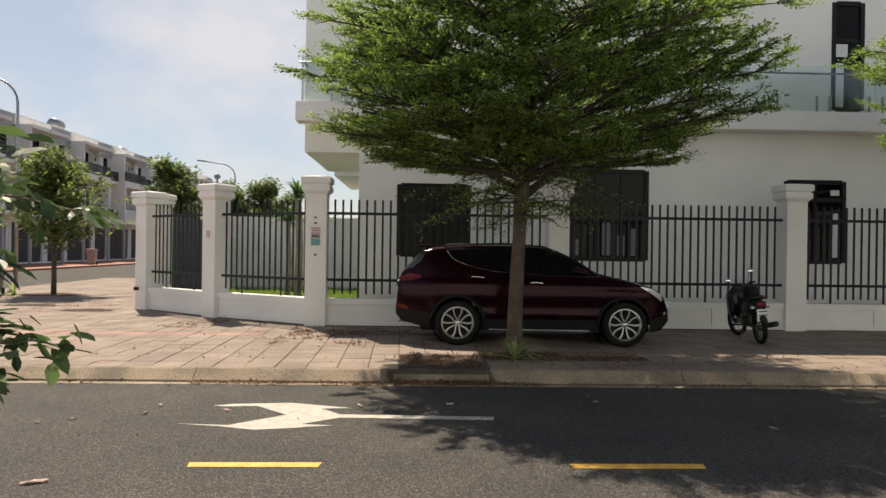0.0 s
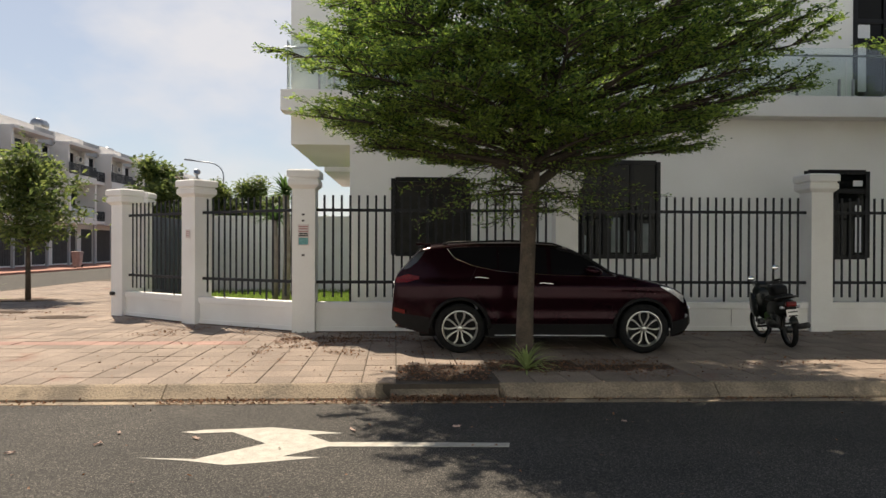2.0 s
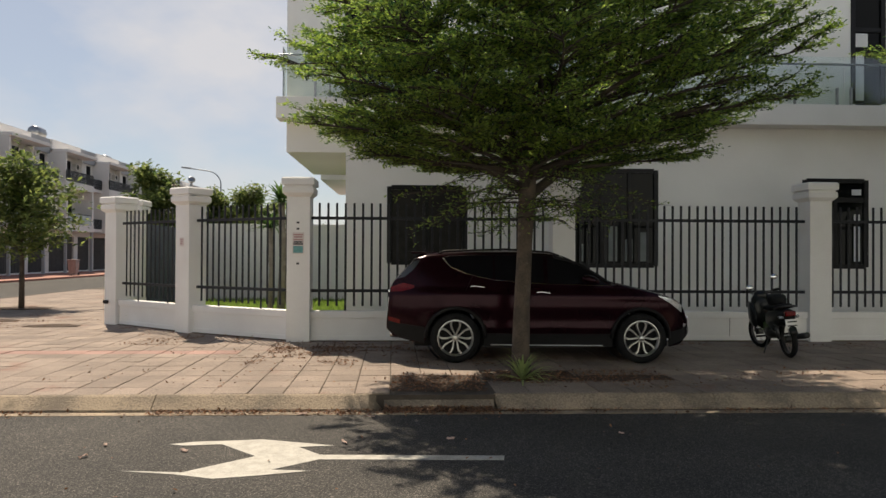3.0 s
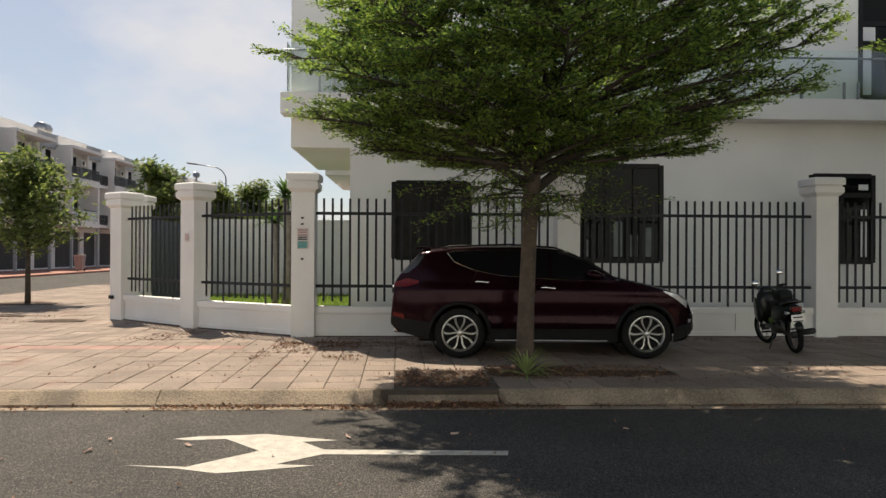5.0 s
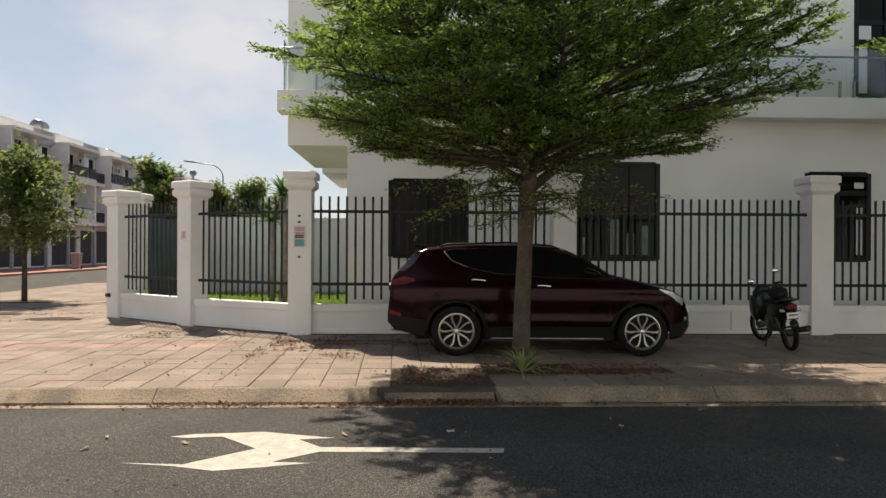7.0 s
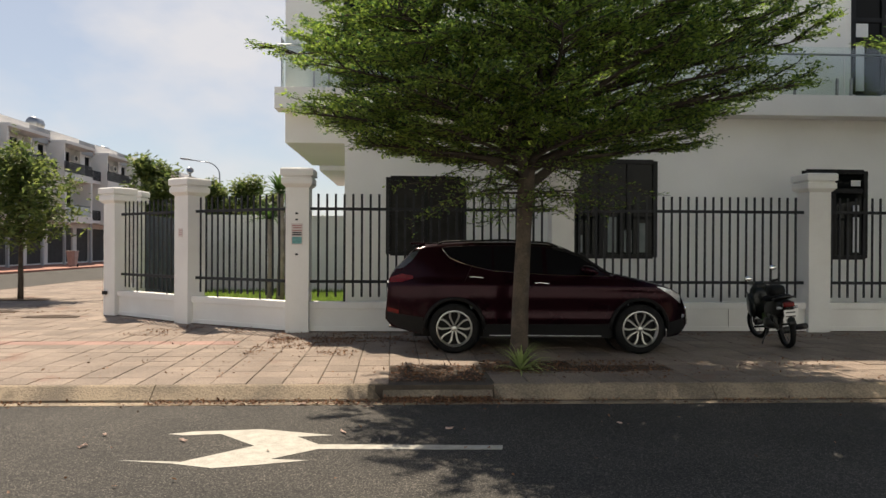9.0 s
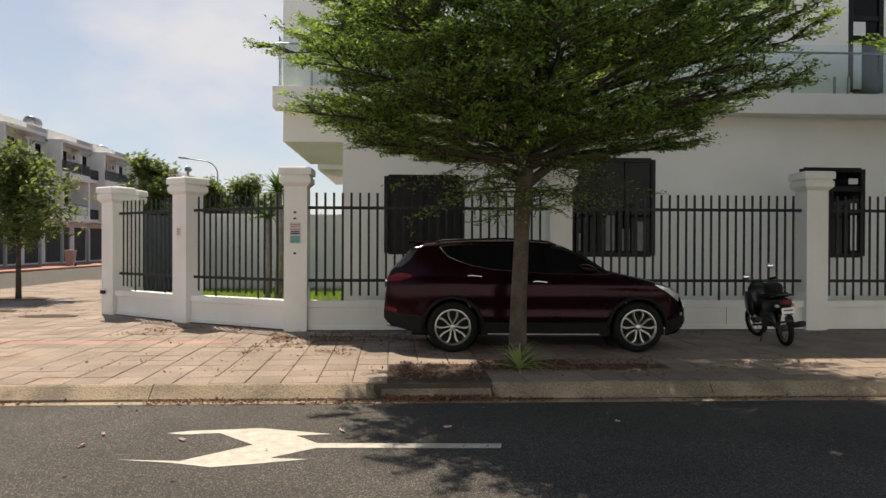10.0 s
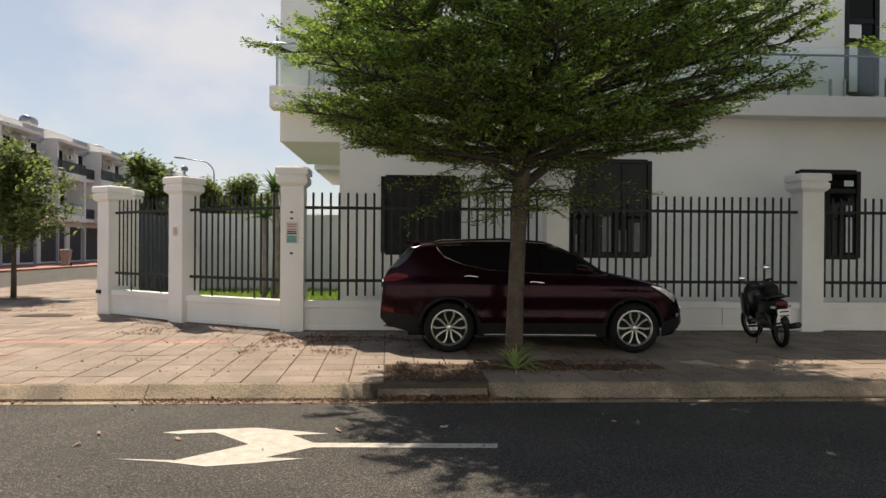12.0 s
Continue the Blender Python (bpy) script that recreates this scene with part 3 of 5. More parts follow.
def grass_blades():
    rng = np.random.default_rng(5)
    pts = [(x, y, 0.19) for x, y in zip(rng.uniform(-6.6, -1.4, 26000), rng.uniform(14, 22.8, 26000)) if inside(x, y, LAWN) and rng.uniform() < 1.25 - (y - 14) / 12]
    ob = leaf_cloud("grass", pts, np.tile((0, 0, 1.0), (len(pts), 1)), 0.2, M_LEAFGRASS, None, seed=8, wide=0.12, fold=0.1)
    tagged(ob, "tall bright green grass blades behind the fence", "grass", kind="stuff")


M_LEAFGRASS = leaf_material("grass_blade", (0.17, 0.24, 0.05), (0.08, 0.13, 0.025), 0.4)
grass_blades()

# ---------- street tree with a layered crown ----------
def limb_points(base, az, length, rise, rng, n=9, sag=0.0):
    pts = [base.copy()]
    d = Vector((math.cos(az), math.sin(az), 0))
    p = base.copy()
    step = length / (n - 1)
    turn, w = az, rng.uniform(-0.05, 0.05)
    for k in range(1, n):
        turn += w + rng.uniform(-0.1, 0.1)
        f = k / (n - 1)
        slope = rise * (1.55 - 1.1 * f) - sag * f * f
        p = p + Vector((math.cos(turn), math.sin(turn), slope + rng.uniform(-0.04, 0.04))).normalized() * step
        pts.append(p.copy())
    return pts


def layered_tree(name, m, seed, label):
    rng = random.Random(seed)
    t = thing(name, m, label, "tree", "street trees")
    trunk_pts = [Vector((0.0, 0, 0.1)), Vector((-0.02, 0, 0.35)), Vector((-0.01, 0, 1.0)), Vector((0.03, 0.0, 1.9)), Vector((0.06, 0.0, 2.6)), Vector((0.1, 0, 3.3)), Vector((0.07, 0.02, 4.2)), Vector((0.1, 0, 5.2)), Vector((0.1, 0, 6.1))]
    bm = bmesh.new()
    tube(bm, trunk_pts, [0.15, 0.118, 0.106, 0.102, 0.112, 0.088, 0.07, 0.05, 0.02], 14)
    for v in bm.verts:
        v.co += Vector((noise.noise(v.co * 5), noise.noise(v.co * 5 + Vector((9, 0, 0))), 0)) * 0.012
    part("trunk", bm, M_BARK, t, smooth=True)

    def trunk_at(z):
        for a, b in zip(trunk_pts, trunk_pts[1:]):
            if a.z <= z <= b.z:
                return a.lerp(b, (z - a.z) / (b.z - a.z))
        return trunk_pts[-1].copy()
    limbs = [bmesh.new()]
    centres, ways = [], []

    def spray(p, d, size, dens):
        """A twig with its leaves round it, lying flat."""
        n = 4
        q = p.copy()
        pts = [q.copy()]
        for k in range(n):
            d = (d + Vector((rng.uniform(-0.3, 0.3), rng.uniform(-0.3, 0.3), rng.uniform(-0.06, 0.1)))).normalized()
            q = q + d * size / n
            pts.append(q.copy())
            for _ in range(dens):
                off = Vector((rng.gauss(0, 0.05), rng.gauss(0, 0.05), rng.gauss(0.008, 0.018)))
                centres.append(tuple(q + off - d * rng.random() * size / n))
                ways.append((d.x + rng.gauss(0, 0.7), d.y + rng.gauss(0, 0.7), rng.gauss(0.12, 0.2)))
        tube(limbs[0], pts, [0.006, 0.005, 0.004, 0.003, 0.002], 3, False)

    tiers = [(2.76, 9, 2.4, 0.15), (2.96, 12, 3.45, 0.2), (3.3, 12, 3.8, 0.23), (3.8, 11, 3.95, 0.23), (4.35, 10, 3.85, 0.2), (5.0, 7, 3.2, 0.2), (5.5, 5, 2.2, 0.25)]
    az0 = rng.uniform(0, 6)
    for ti, (z, count, reach, rise) in enumerate(tiers):
        az0 += 0.55
        for k in range(count):
            az = az0 + 2 * math.pi * k / count + rng.uniform(-0.22, 0.22)
            ln = reach * rng.uniform(0.76, 0.98) * (0.978 + 0.082 * math.cos(az)) * (1 - 0.31 * max(0.0, -math.sin(az)))
            pts = limb_points(trunk_at(z + rng.uniform(-0.06, 0.06)), az, ln, rise * rng.uniform(0.8, 1.15) * (1 + 0.26 * math.cos(az)), rng)
            r0 = 0.042 if ti < 5 else 0.035
            tube(limbs[0], pts, [r0 * (1 - 0.85 * i / 8) for i in range(9)], 6, False)
            for i in range(2, 9):
                f = i / 8
                a, b = pts[i - 1], pts[i]
                d = (b - a).normalized()
                side = Vector((-d.y, d.x, 0)).normalized()
                for s in (-1, 1):
                    for rep in range(2):
                        if rng.random() < ((0.95 if f < 0.3 else 0.6 if f < 0.55 else 0.02) if ti < 3 else (0.88 if f < 0.3 else 0.5 if f < 0.5 else 0.07)):
                            continue
                        way = (d * 0.75 + side * s * rng.uniform(0.5, 1.1) + Vector((0, 0, rng.uniform(-0.05, 0.2)))).normalized()
                        sub_len = (0.95 * math.sin(math.pi * min(0.93, 0.25 + 0.62 * f)) + 0.12) * rng.uniform(0.65, 1.15)
                        p0 = a.lerp(b, rng.random())
                        q = p0 + way * sub_len + Vector((0, 0, rng.uniform(-0.02, 0.1)))
                        tube(limbs[0], [p0, p0.lerp(q, 0.5) + Vector((0, 0, 0.03)), q], [0.012, 0.009, 0.005], 4, False)
                        nsp = max(2, int(sub_len * 6.2))
                        for j in range(nsp):
                            g = (j + 0.7) / nsp
                            w2 = (way + side * rng.uniform(-0.9, 0.9) + Vector((rng.uniform(-0.4, 0.4), rng.uniform(-0.4, 0.4), 0))).normalized()
                            spray(p0.lerp(q, g), w2, rng.uniform(0.14, 0.26), DENS if f > 0.3 else DENS - 1)
            spray(pts[-1], (pts[-1] - pts[-2]).normalized(), 0.3, DENS + 1)
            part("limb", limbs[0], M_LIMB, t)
            limbs[0] = bmesh.new()
    # thick leaders that fork from the trunk
    for az, z, ln, rise in ((0.25, 2.45, 2.3, 0.55), (1.7, 2.6, 2.0, 0.75), (2.95, 2.5, 2.4, 0.5), (4.2, 2.55, 2.1, 0.65), (5.3, 2.65, 2.0, 0.8), (3.6, 2.75, 2.2, 0.45), (0.9, 2.8, 2.2, 0.5), (6.1, 2.7, 2.6, 0.38), (3.2, 2.9, 2.5, 0.36), (2.3, 2.85, 2.3, 0.6), (4.8, 2.9, 2.0, 0.6)):
        bm = bmesh.new()
        tube(bm, limb_points(trunk_at(z), az, ln, rise, rng), [0.068 - 0.006 * i for i in range(9)], 8, False)
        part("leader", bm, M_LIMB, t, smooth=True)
    # thin half-bare twigs that hang below the crown and on the trunk
    for k in range(34):
        az = rng.uniform(0, 6.28)
        z = rng.uniform(2.2, 3.0)
        p = trunk_at(z)
        pts = limb_points(p, az, rng.uniform(0.6, 1.7), rng.uniform(-0.1, 0.12), rng, 7, rng.uniform(0.15, 0.7))
        tube(limbs[0], pts, [0.012 - 0.0015 * i for i in range(7)], 4, False)
        for i in range(2, 7):
            for _ in range(3):
                w2 = Vector((rng.uniform(-1, 1), rng.uniform(-1, 1), rng.uniform(-0.9, 0.2))).normalized()
                spray(pts[i], w2, rng.uniform(0.12, 0.3), 2)
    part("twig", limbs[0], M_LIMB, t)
    leaf_cloud("crown", centres, ways, 0.052, M_LEAF, t, seed=seed, wide=0.52, tilt=0.35)
    return t, len(centres)


DENS = 11
TREE = (1.41, 9.95)
street_tree, n_leaves = layered_tree("street_tree", pose(TREE[0], TREE[1], 0.0, 0, 0, 0), 11, "layered street tree with small bright green leaves on the pavement")
copy_thing(street_tree, pose(10.6, 9.9, 0.0, 0, 0, 130))

# ---------- parked car ----------
M_CARPAINT = material("dark_red_car_paint", (0.018, 0.004, 0.007), (0.014, 0.0032, 0.006), 0.16, 2, 300, 0.0, coat=0.1, metal=0.5, spec=0.1)
M_CARGLASS = glass("tinted_car_glass", (0.006, 0.006, 0.007), dark=True)
M_REARGLASS = material("privacy_rear_glass", (0.03, 0.032, 0.035), (0.025, 0.027, 0.03), 0.05, 4, 50, 0.0, coat=0.5)
M_TYRE = material("black_rubber", (0.012, 0.012, 0.012), (0.007, 0.007, 0.007), 0.8, 12, 90, 0.2, 0.003, spec=0.15)
M_PLASTIC = material("black_plastic", (0.01, 0.01, 0.0105), (0.007, 0.007, 0.007), 0.6, 10, 200, 0.1, 0.002, spec=0.15)
M_CHROME = material("chrome", (0.7, 0.7, 0.7), (0.6, 0.6, 0.6), 0.12, 4, 50, 0.0, metal=1.0)
M_ALLOY = material("silver_alloy", (0.5, 0.5, 0.48), (0.42, 0.42, 0.4), 0.3, 8, 60, 0.0, metal=0.9)
M_SILLTRIM = material("satin_silver_trim", (0.75, 0.75, 0.74), (0.65, 0.65, 0.64), 0.5, 8, 60, 0.0, metal=0.3)
M_LAMPRED = material("red_lamp_lens", (0.13, 0.006, 0.006), (0.08, 0.004, 0.004), 0.15, 20, 60, 0.0, coat=0.2, spec=0.2)
M_LAMPCLEAR = material("clear_headlamp", (0.6, 0.62, 0.64), (0.35, 0.36, 0.38), 0.15, 25, 60, 0.0, metal=0.4, coat=1.0)


def interp(x, table):
    for (xa, a), (xb, b) in zip(table, table[1:]):
        if x <= xb:
            return a + (b - a) * max(0.0, (x - xa) / (xb - xa))
    return table[-1][1]


TOP = [(-2.36, 0.62), (-2.345, 0.85), (-2.31, 1.12), (-2.24, 1.22), (-2.14, 1.31), (-2.0, 1.47), (-1.92, 1.55), (-1.8, 1.6), (-1.5, 1.625), (-1.06, 1.65), (-0.4, 1.655), (0.05, 1.625), (0.3, 1.56), (0.6, 1.42),
       (0.88, 1.24), (1.0, 1.18), (1.2, 1.135), (1.55, 1.055), (1.8, 0.985), (1.95, 0.925), (2.05, 0.84), (2.14, 0.69), (2.2, 0.5)]
WHEELS = (-1.35, 1.35)


def car_top(x):
    return interp(x, TOP)


def car_half(x, z):
    """Half width of the car at a place along it and a height."""
    plan = 1 - (0.26 * max(0, (-x - 1.5) / 0.86) ** 2.2 if x < 0 else 0.5 * max(0, (x - 1.3) / 0.9) ** 2.6)
    if z < 0.55:
        g = 0.955 + 0.045 * max(0, (z - 0.2) / 0.35)
    elif z < 0.98:
        g = 1.0 + 0.012 * math.sin((z - 0.55) / 0.43 * math.pi)
    else:
        g = 1.0 - 0.05 * min(1, (z - 0.98) / 0.1) - 0.235 * max(0, (z - 1.05) / 0.6) ** 1.15
    body = max(0.0, 1 - (abs(x) / 1.95) ** 6)
    # shoulder crease, hollow door and lower door ridge
    g += body * (0.007 * math.exp(-((z - 0.98 + 0.03 * x) / 0.035) ** 2) - 0.014 * math.exp(-((z - 0.66) / 0.1) ** 2) + 0.014 * math.exp(-((z - 0.5) / 0.04) ** 2))
    return 0.93 * plan * g


def car_sill(x):
    z = interp(x, [(-2.36, 0.48), (-2.26, 0.37), (-1.8, 0.27), (1.75, 0.23), (2.0, 0.25), (2.2, 0.4)])
    for w in WHEELS:
        if abs(x - w) < 0.425:
            z = max(z, 0.365 + math.sqrt(0.425 ** 2 - (x - w) ** 2) - 0.01)
    return z


def car_body():
    bm = bmesh.new()
    xs = sorted(set([round(-2.36 + 0.0456 * k, 4) for k in range(100)] + [2.2] + [round(w + 0.4249 * math.cos(math.pi * k / 18), 4) for w in WHEELS for k in range(19)]))
    rings = []
    for x in xs:
        zb, zt = car_sill(x), car_top(x)
        zs = max(zb + 0.02, zt - (0.10 if -1.9 < x < 1.0 else 0.05))
        ring = []
        for k in range(30):
            z = zb + (zs - zb) * k / 29
            ring.append((car_half(x, z), z))
        h = car_half(x, zs)
        for k in range(1, 7):
            a = math.pi / 2 * k / 6
            ring.append((h * (1 - 0.12 * (1 - math.cos(a)) - (0.88 * (k / 6) ** 2.2)) if k < 6 else 0.0, zs + (zt - zs) * math.sin(a) ** 0.8))
        right = [bm.verts.new((x, -y, z)) for y, z in ring]
        left = [bm.verts.new((x, y, z)) for y, z in ring[:-1]]
        rings.append(right + left[::-1])
    n = len(rings[0])
    for a, b in zip(rings, rings[1:]):
        for k in range(n - 1):
            bm.faces.new((a[k], b[k], b[k + 1], a[k + 1]))
    bm.faces.new(rings[0])
    bm.faces.new(rings[-1][::-1])
    bmesh.ops.recalc_face_normals(bm, faces=bm.faces)
    return bm


def side_patch(lower, upper, off=0.006, n=14, side=-1):
    """A thin plate that follows the car's flank between two height lines, given as (x, z) tables over the same stretch."""
    bm = bmesh.new()
    x0, x1 = lower[0][0], lower[-1][0]
    rows = []
    for k in range(n + 1):
        x = x0 + (x1 - x0) * k / n
        a, b = interp(x, lower), interp(x, upper)
        row = []
        for j in range(6):
            z = a + (b - a) * j / 5
            row.append(bm.verts.new((x, side * (car_half(x, z) + off), z)))
        rows.append(row)
    for r, s in zip(rows, rows[1:]):
        for j in range(5):
            bm.faces.new((r[j], s[j], s[j + 1], r[j + 1]))
    g = bm.faces[:]
    o = bmesh.ops.extrude_face_region(bm, geom=g)
    for v in o["geom"]:
        if isinstance(v, bmesh.types.BMVert):
            v.co.y -= side * (off + 0.012)
    bmesh.ops.recalc_face_normals(bm, faces=bm.faces)
    return bm


def side_line(pts, r, off=0.008, side=-1, sides=6):
    bm = bmesh.new()
    tube(bm, [Vector((x, side * (car_half(x, z) + off), z)) for x, z in pts], [r] * len(pts), sides)
    return bm


def car_wheel(parent, x, side):
    m = pose(x, side * 0.86, 0.365, 90, 0, 0) if side < 0 else pose(x, side * 0.86, 0.365, -90, 0, 0)
    w = new("wheel")
    w.parent = parent
    bm = bmesh.new()
    lathe(bm, [(0.262, -0.13), (0.34, -0.125), (0.36, -0.1), (0.365, 0.0), (0.36, 0.06), (0.345, 0.085), (0.3, 0.1), (0.264, 0.09), (0.255, 0.06), (0.255, -0.1)], 48, m, False)
    part("tyre", bm, M_TYRE, w, smooth=True)
    bm = bmesh.new()
    lathe(bm, [(0.256, -0.1), (0.25, 0.01), (0.0, 0.01)], 40, m, False)
    part("wheel_well", bm, M_PLASTIC, w)
    bm = bmesh.new()
    lathe(bm, [(0.262, 0.06), (0.262, 0.092), (0.25, 0.095), (0.236, 0.075), (0.236, 0.03), (0.262, 0.03)], 48, m, False)
    for k in range(5):
        a = 2 * math.pi * k / 5 + 0.31
        for s in (-1, 1):
            # each twin spoke bows outwards and meets its twin at hub and rim
            prev = None
            for j in range(7):
                f = j / 6
                r = 0.045 + 0.2 * f
                th = a + s * (0.03 + 0.4 * math.sin(math.pi * min(1.0, 0.12 + 0.6 * f)) - 0.1 * f)
                wd = 0.011 + 0.006 * f
                c = Vector((r * math.cos(th), r * math.sin(th), 0.078 - 0.012 * (1 - f)))
                u = Vector((-math.sin(th), math.cos(th), 0))
                cur = [bm.verts.new(m @ (c + u * wd * q + Vector((0, 0, h)))) for q, h in ((-1, -0.03), (-0.7, 0), (0.7, 0), (1, -0.03))]
                if prev:
                    for i in range(3):
                        bm.faces.new((prev[i], prev[i + 1], cur[i + 1], cur[i]))
                prev = cur
    part("rim", bm, M_ALLOY, w)
    bm = bmesh.new()
    lathe(bm, [(0.045, 0.03), (0.043, 0.078), (0.03, 0.084), (0.0, 0.086)], 20, m)
    part("hub_cap", bm, M_ALLOY, w, smooth=True)


def build_car(m):
    car = thing("car", m, "dark maroon parked family car with tinted windows and silver alloy wheels", "car")
    part("body", car_body(), M_CARPAINT, car, smooth=True)
    bm = boxed(-1.95, 1.8, -0.72, 0.72, 0.22, 0.5, 0.03)
    part("underbody", bm, M_PLASTIC, car)
    for w in WHEELS:
        for s in (-1, 1):
            car_wheel(car, w, s)
            bm = bmesh.new()
            pts = [Vector((w + 0.432 * math.cos(a), s * (car_half(w + 0.43 * math.cos(a), 0.365 + 0.43 * math.sin(a)) + 0.002), 0.365 + 0.432 * math.sin(a))) for a in [math.pi * k / 20 for k in range(21)]]
            tube(bm, pts, [0.03] * 21, 6)
            part("arch_trim", bm, M_PLASTIC, car, smooth=True)
            bm = bmesh.new()
            lathe(bm, [(0.43, -0.3), (0.43, 0.0)], 32, pose(w, s * 0.6, 0.365, 90, 0, 0), False)
            part("arch_liner", bm, M_PLASTIC, car)
    for s in (-1, 1):
        for lo, up in (([(-1.50, 1.50), (-1.42, 1.40), (-1.2, 1.31), (-1.06, 1.27), (-0.80, 1.215)], [(-1.50, 1.52), (-1.42, 1.535), (-1.0, 1.55), (-0.80, 1.555)]),
                       ([(-0.77, 1.21), (-0.06, 1.16)], [(-0.77, 1.556), (-0.4, 1.56), (-0.06, 1.545)]),
                       ([(0.0, 1.157), (0.8, 1.14), (0.86, 1.138)], [(0.0, 1.54), (0.12, 1.515), (0.48, 1.415), (0.69, 1.275), (0.86, 1.142)])):
            part("side_window", side_patch(lo, up, side=s), M_CARGLASS, car)
        part("window_chrome", side_line([(-1.53, 1.525), (-1.5, 1.48), (-1.42, 1.385), (-1.2, 1.295), (-1.06, 1.255), (-0.77, 1.198), (0.0, 1.145), (0.8, 1.127), (0.95, 1.13)], 0.0045, 0.007, s), M_CHROME, car)
        part("window_chrome", side_line([(-1.53, 1.525), (-1.42, 1.548), (-0.8, 1.568), (-0.3, 1.57), (0.05, 1.55), (0.2, 1.515)], 0.0035, 0.005, s), M_PLASTIC, car)
        part("window_chrome", side_line([(0.7, 1.285), (0.95, 1.13)], 0.005, 0.01, s), M_CHROME, car)
        part("windscreen_pillar", side_line([(0.1, 1.535), (0.3, 1.49), (0.5, 1.42), (0.72, 1.285), (0.92, 1.15)], 0.02, 0.0, s), M_PLASTIC, car)
        part("sill_chrome", side_line([(-0.84, 0.268), (0.78, 0.262)], 0.0065, 0.036, s), M_SILLTRIM, car)
        part("sill", side_patch([(-0.93, 0.235), (0.93, 0.235)], [(-0.93, 0.43), (0.93, 0.43)], 0.01, side=s), M_PLASTIC, car)
        part("rear_bumper", side_patch([(-2.34, 0.47), (-2.2, 0.37), (-1.8, 0.28)], [(-2.34, 0.6), (-2.2, 0.57), (-1.8, 0.52)], 0.006, side=s), M_PLASTIC, car)
        part("front_bumper", side_patch([(1.78, 0.24), (2.12, 0.33)], [(1.78, 0.45), (2.12, 0.5)], 0.006, side=s), M_PLASTIC, car)
        for x, z in ((-1.03, 1.10), (-0.08, 1.02)):
            h = part("door_handle", side_line([(x - 0.1, z + 0.005), (x - 0.04, z + 0.012), (x + 0.1, z - 0.004)], 0.0095, 0.02, s, 8), M_CHROME, car)
        for line in ([(-0.2, 1.14), (-0.2, 0.6), (-0.22, 0.44)], [(0.9, 1.09), (0.89, 0.7), (0.86, 0.44)], [(-1.1, 1.26), (-1.2, 1.05), (-1.12, 0.85), (-0.94, 0.6)]):
            part("door_gap", side_line(line, 0.004, 0.0, s, 4), M_PLASTIC, car)
        part("headlight", side_patch([(1.6, 0.975), (1.8, 0.87), (2.02, 0.72)], [(1.6, 0.99), (1.8, 0.945), (2.02, 0.835)], 0.008, side=s), M_LAMPCLEAR, car)
        part("tail_light", side_patch([(-2.3, 1.02), (-2.12, 1.03), (-1.95, 1.08)], [(-2.3, 1.09), (-2.12, 1.15), (-1.95, 1.12)], 0.006, side=s), M_LAMPRED, car)
        part("rear_window_wrap", side_patch([(-2.2, 1.215), (-2.1, 1.235), (-1.97, 1.34), (-1.86, 1.49)], [(-2.2, 1.225), (-2.1, 1.31), (-1.97, 1.46), (-1.86, 1.515)], 0.006, side=s), M_REARGLASS, car)
        part("reflector", side_patch([(-2.33, 0.6), (-2.16, 0.56)], [(-2.33, 0.66), (-2.16, 0.62)], 0.012, side=s), M_LAMPRED, car)
        part("fog_light", side_patch([(2.06, 0.5), (2.12, 0.51)], [(2.06, 0.56), (2.12, 0.55)], 0.01, side=s), M_LAMPCLEAR, car)
        bm = bmesh.new()
        bmesh.ops.create_icosphere(bm, subdivisions=3, radius=1, matrix=pose(0.58, s * 1.03, 1.215, 0, 12, 0) @ Matrix.Diagonal((0.14, 0.12, 0.072, 1)))
        part("door_mirror", bm, M_CARPAINT, car, smooth=True)
        bm = bmesh.new()
        tube(bm, [Vector((-1.6, s * 0.6, 1.58)), Vector((-1.5, s * 0.61, 1.62)), Vector((-0.6, s * 0.63, 1.652)), Vector((0.05, s * 0.62, 1.61)), Vector((0.2, s * 0.61, 1.56))], [0.014] * 5, 8)
        part("roof_rail", bm, M_PLASTIC, car, smooth=True)
        bm = bmesh.new()
        lathe(bm, [(0.045, -0.12), (0.05, 0.0), (0.038, 0.005), (0.036, -0.1)], 16, pose(-2.3, s * 0.66, 0.4, 0, -80, 0))
        part("exhaust_tip", bm, M_CHROME, car, smooth=True)
    # glass at both ends
    for name, x0, x1, w in (("rear_window", -2.17, -1.95, 0.7), ("windscreen", 0.28, 0.95, 0.68)):
        bm = bmesh.new()
        rows = []
        for k in range(7):
            x = x0 + (x1 - x0) * k / 6
            rows.append([bm.verts.new((x, y * w, car_top(x) + 0.006 - 0.035 * abs(y) ** 2.5)) for y in (-1, -0.6, -0.2, 0.2, 0.6, 1)])
        for r, q in zip(rows, rows[1:]):
            for j in range(5):
                bm.faces.new((r[j], q[j], q[j + 1], r[j + 1]))
        o = bmesh.ops.extrude_face_region(bm, geom=bm.faces[:])
        bmesh.ops.translate(bm, verts=[v for v in o["geom"] if isinstance(v, bmesh.types.BMVert)], vec=(0, 0, -0.02))
        bmesh.ops.recalc_face_normals(bm, faces=bm.faces)
        part(name, bm, M_REARGLASS if name == "rear_window" else M_CARGLASS, car, smooth=True)
    part("spoiler", boxed(-2.0, -1.78, -0.62, 0.62, 1.575, 1.612, 0.014), M_CARPAINT, car)
    part("tail_chrome", boxed(-2.35, -2.32, -0.5, 0.5, 1.0, 1.04, 0.006), M_CHROME, car)
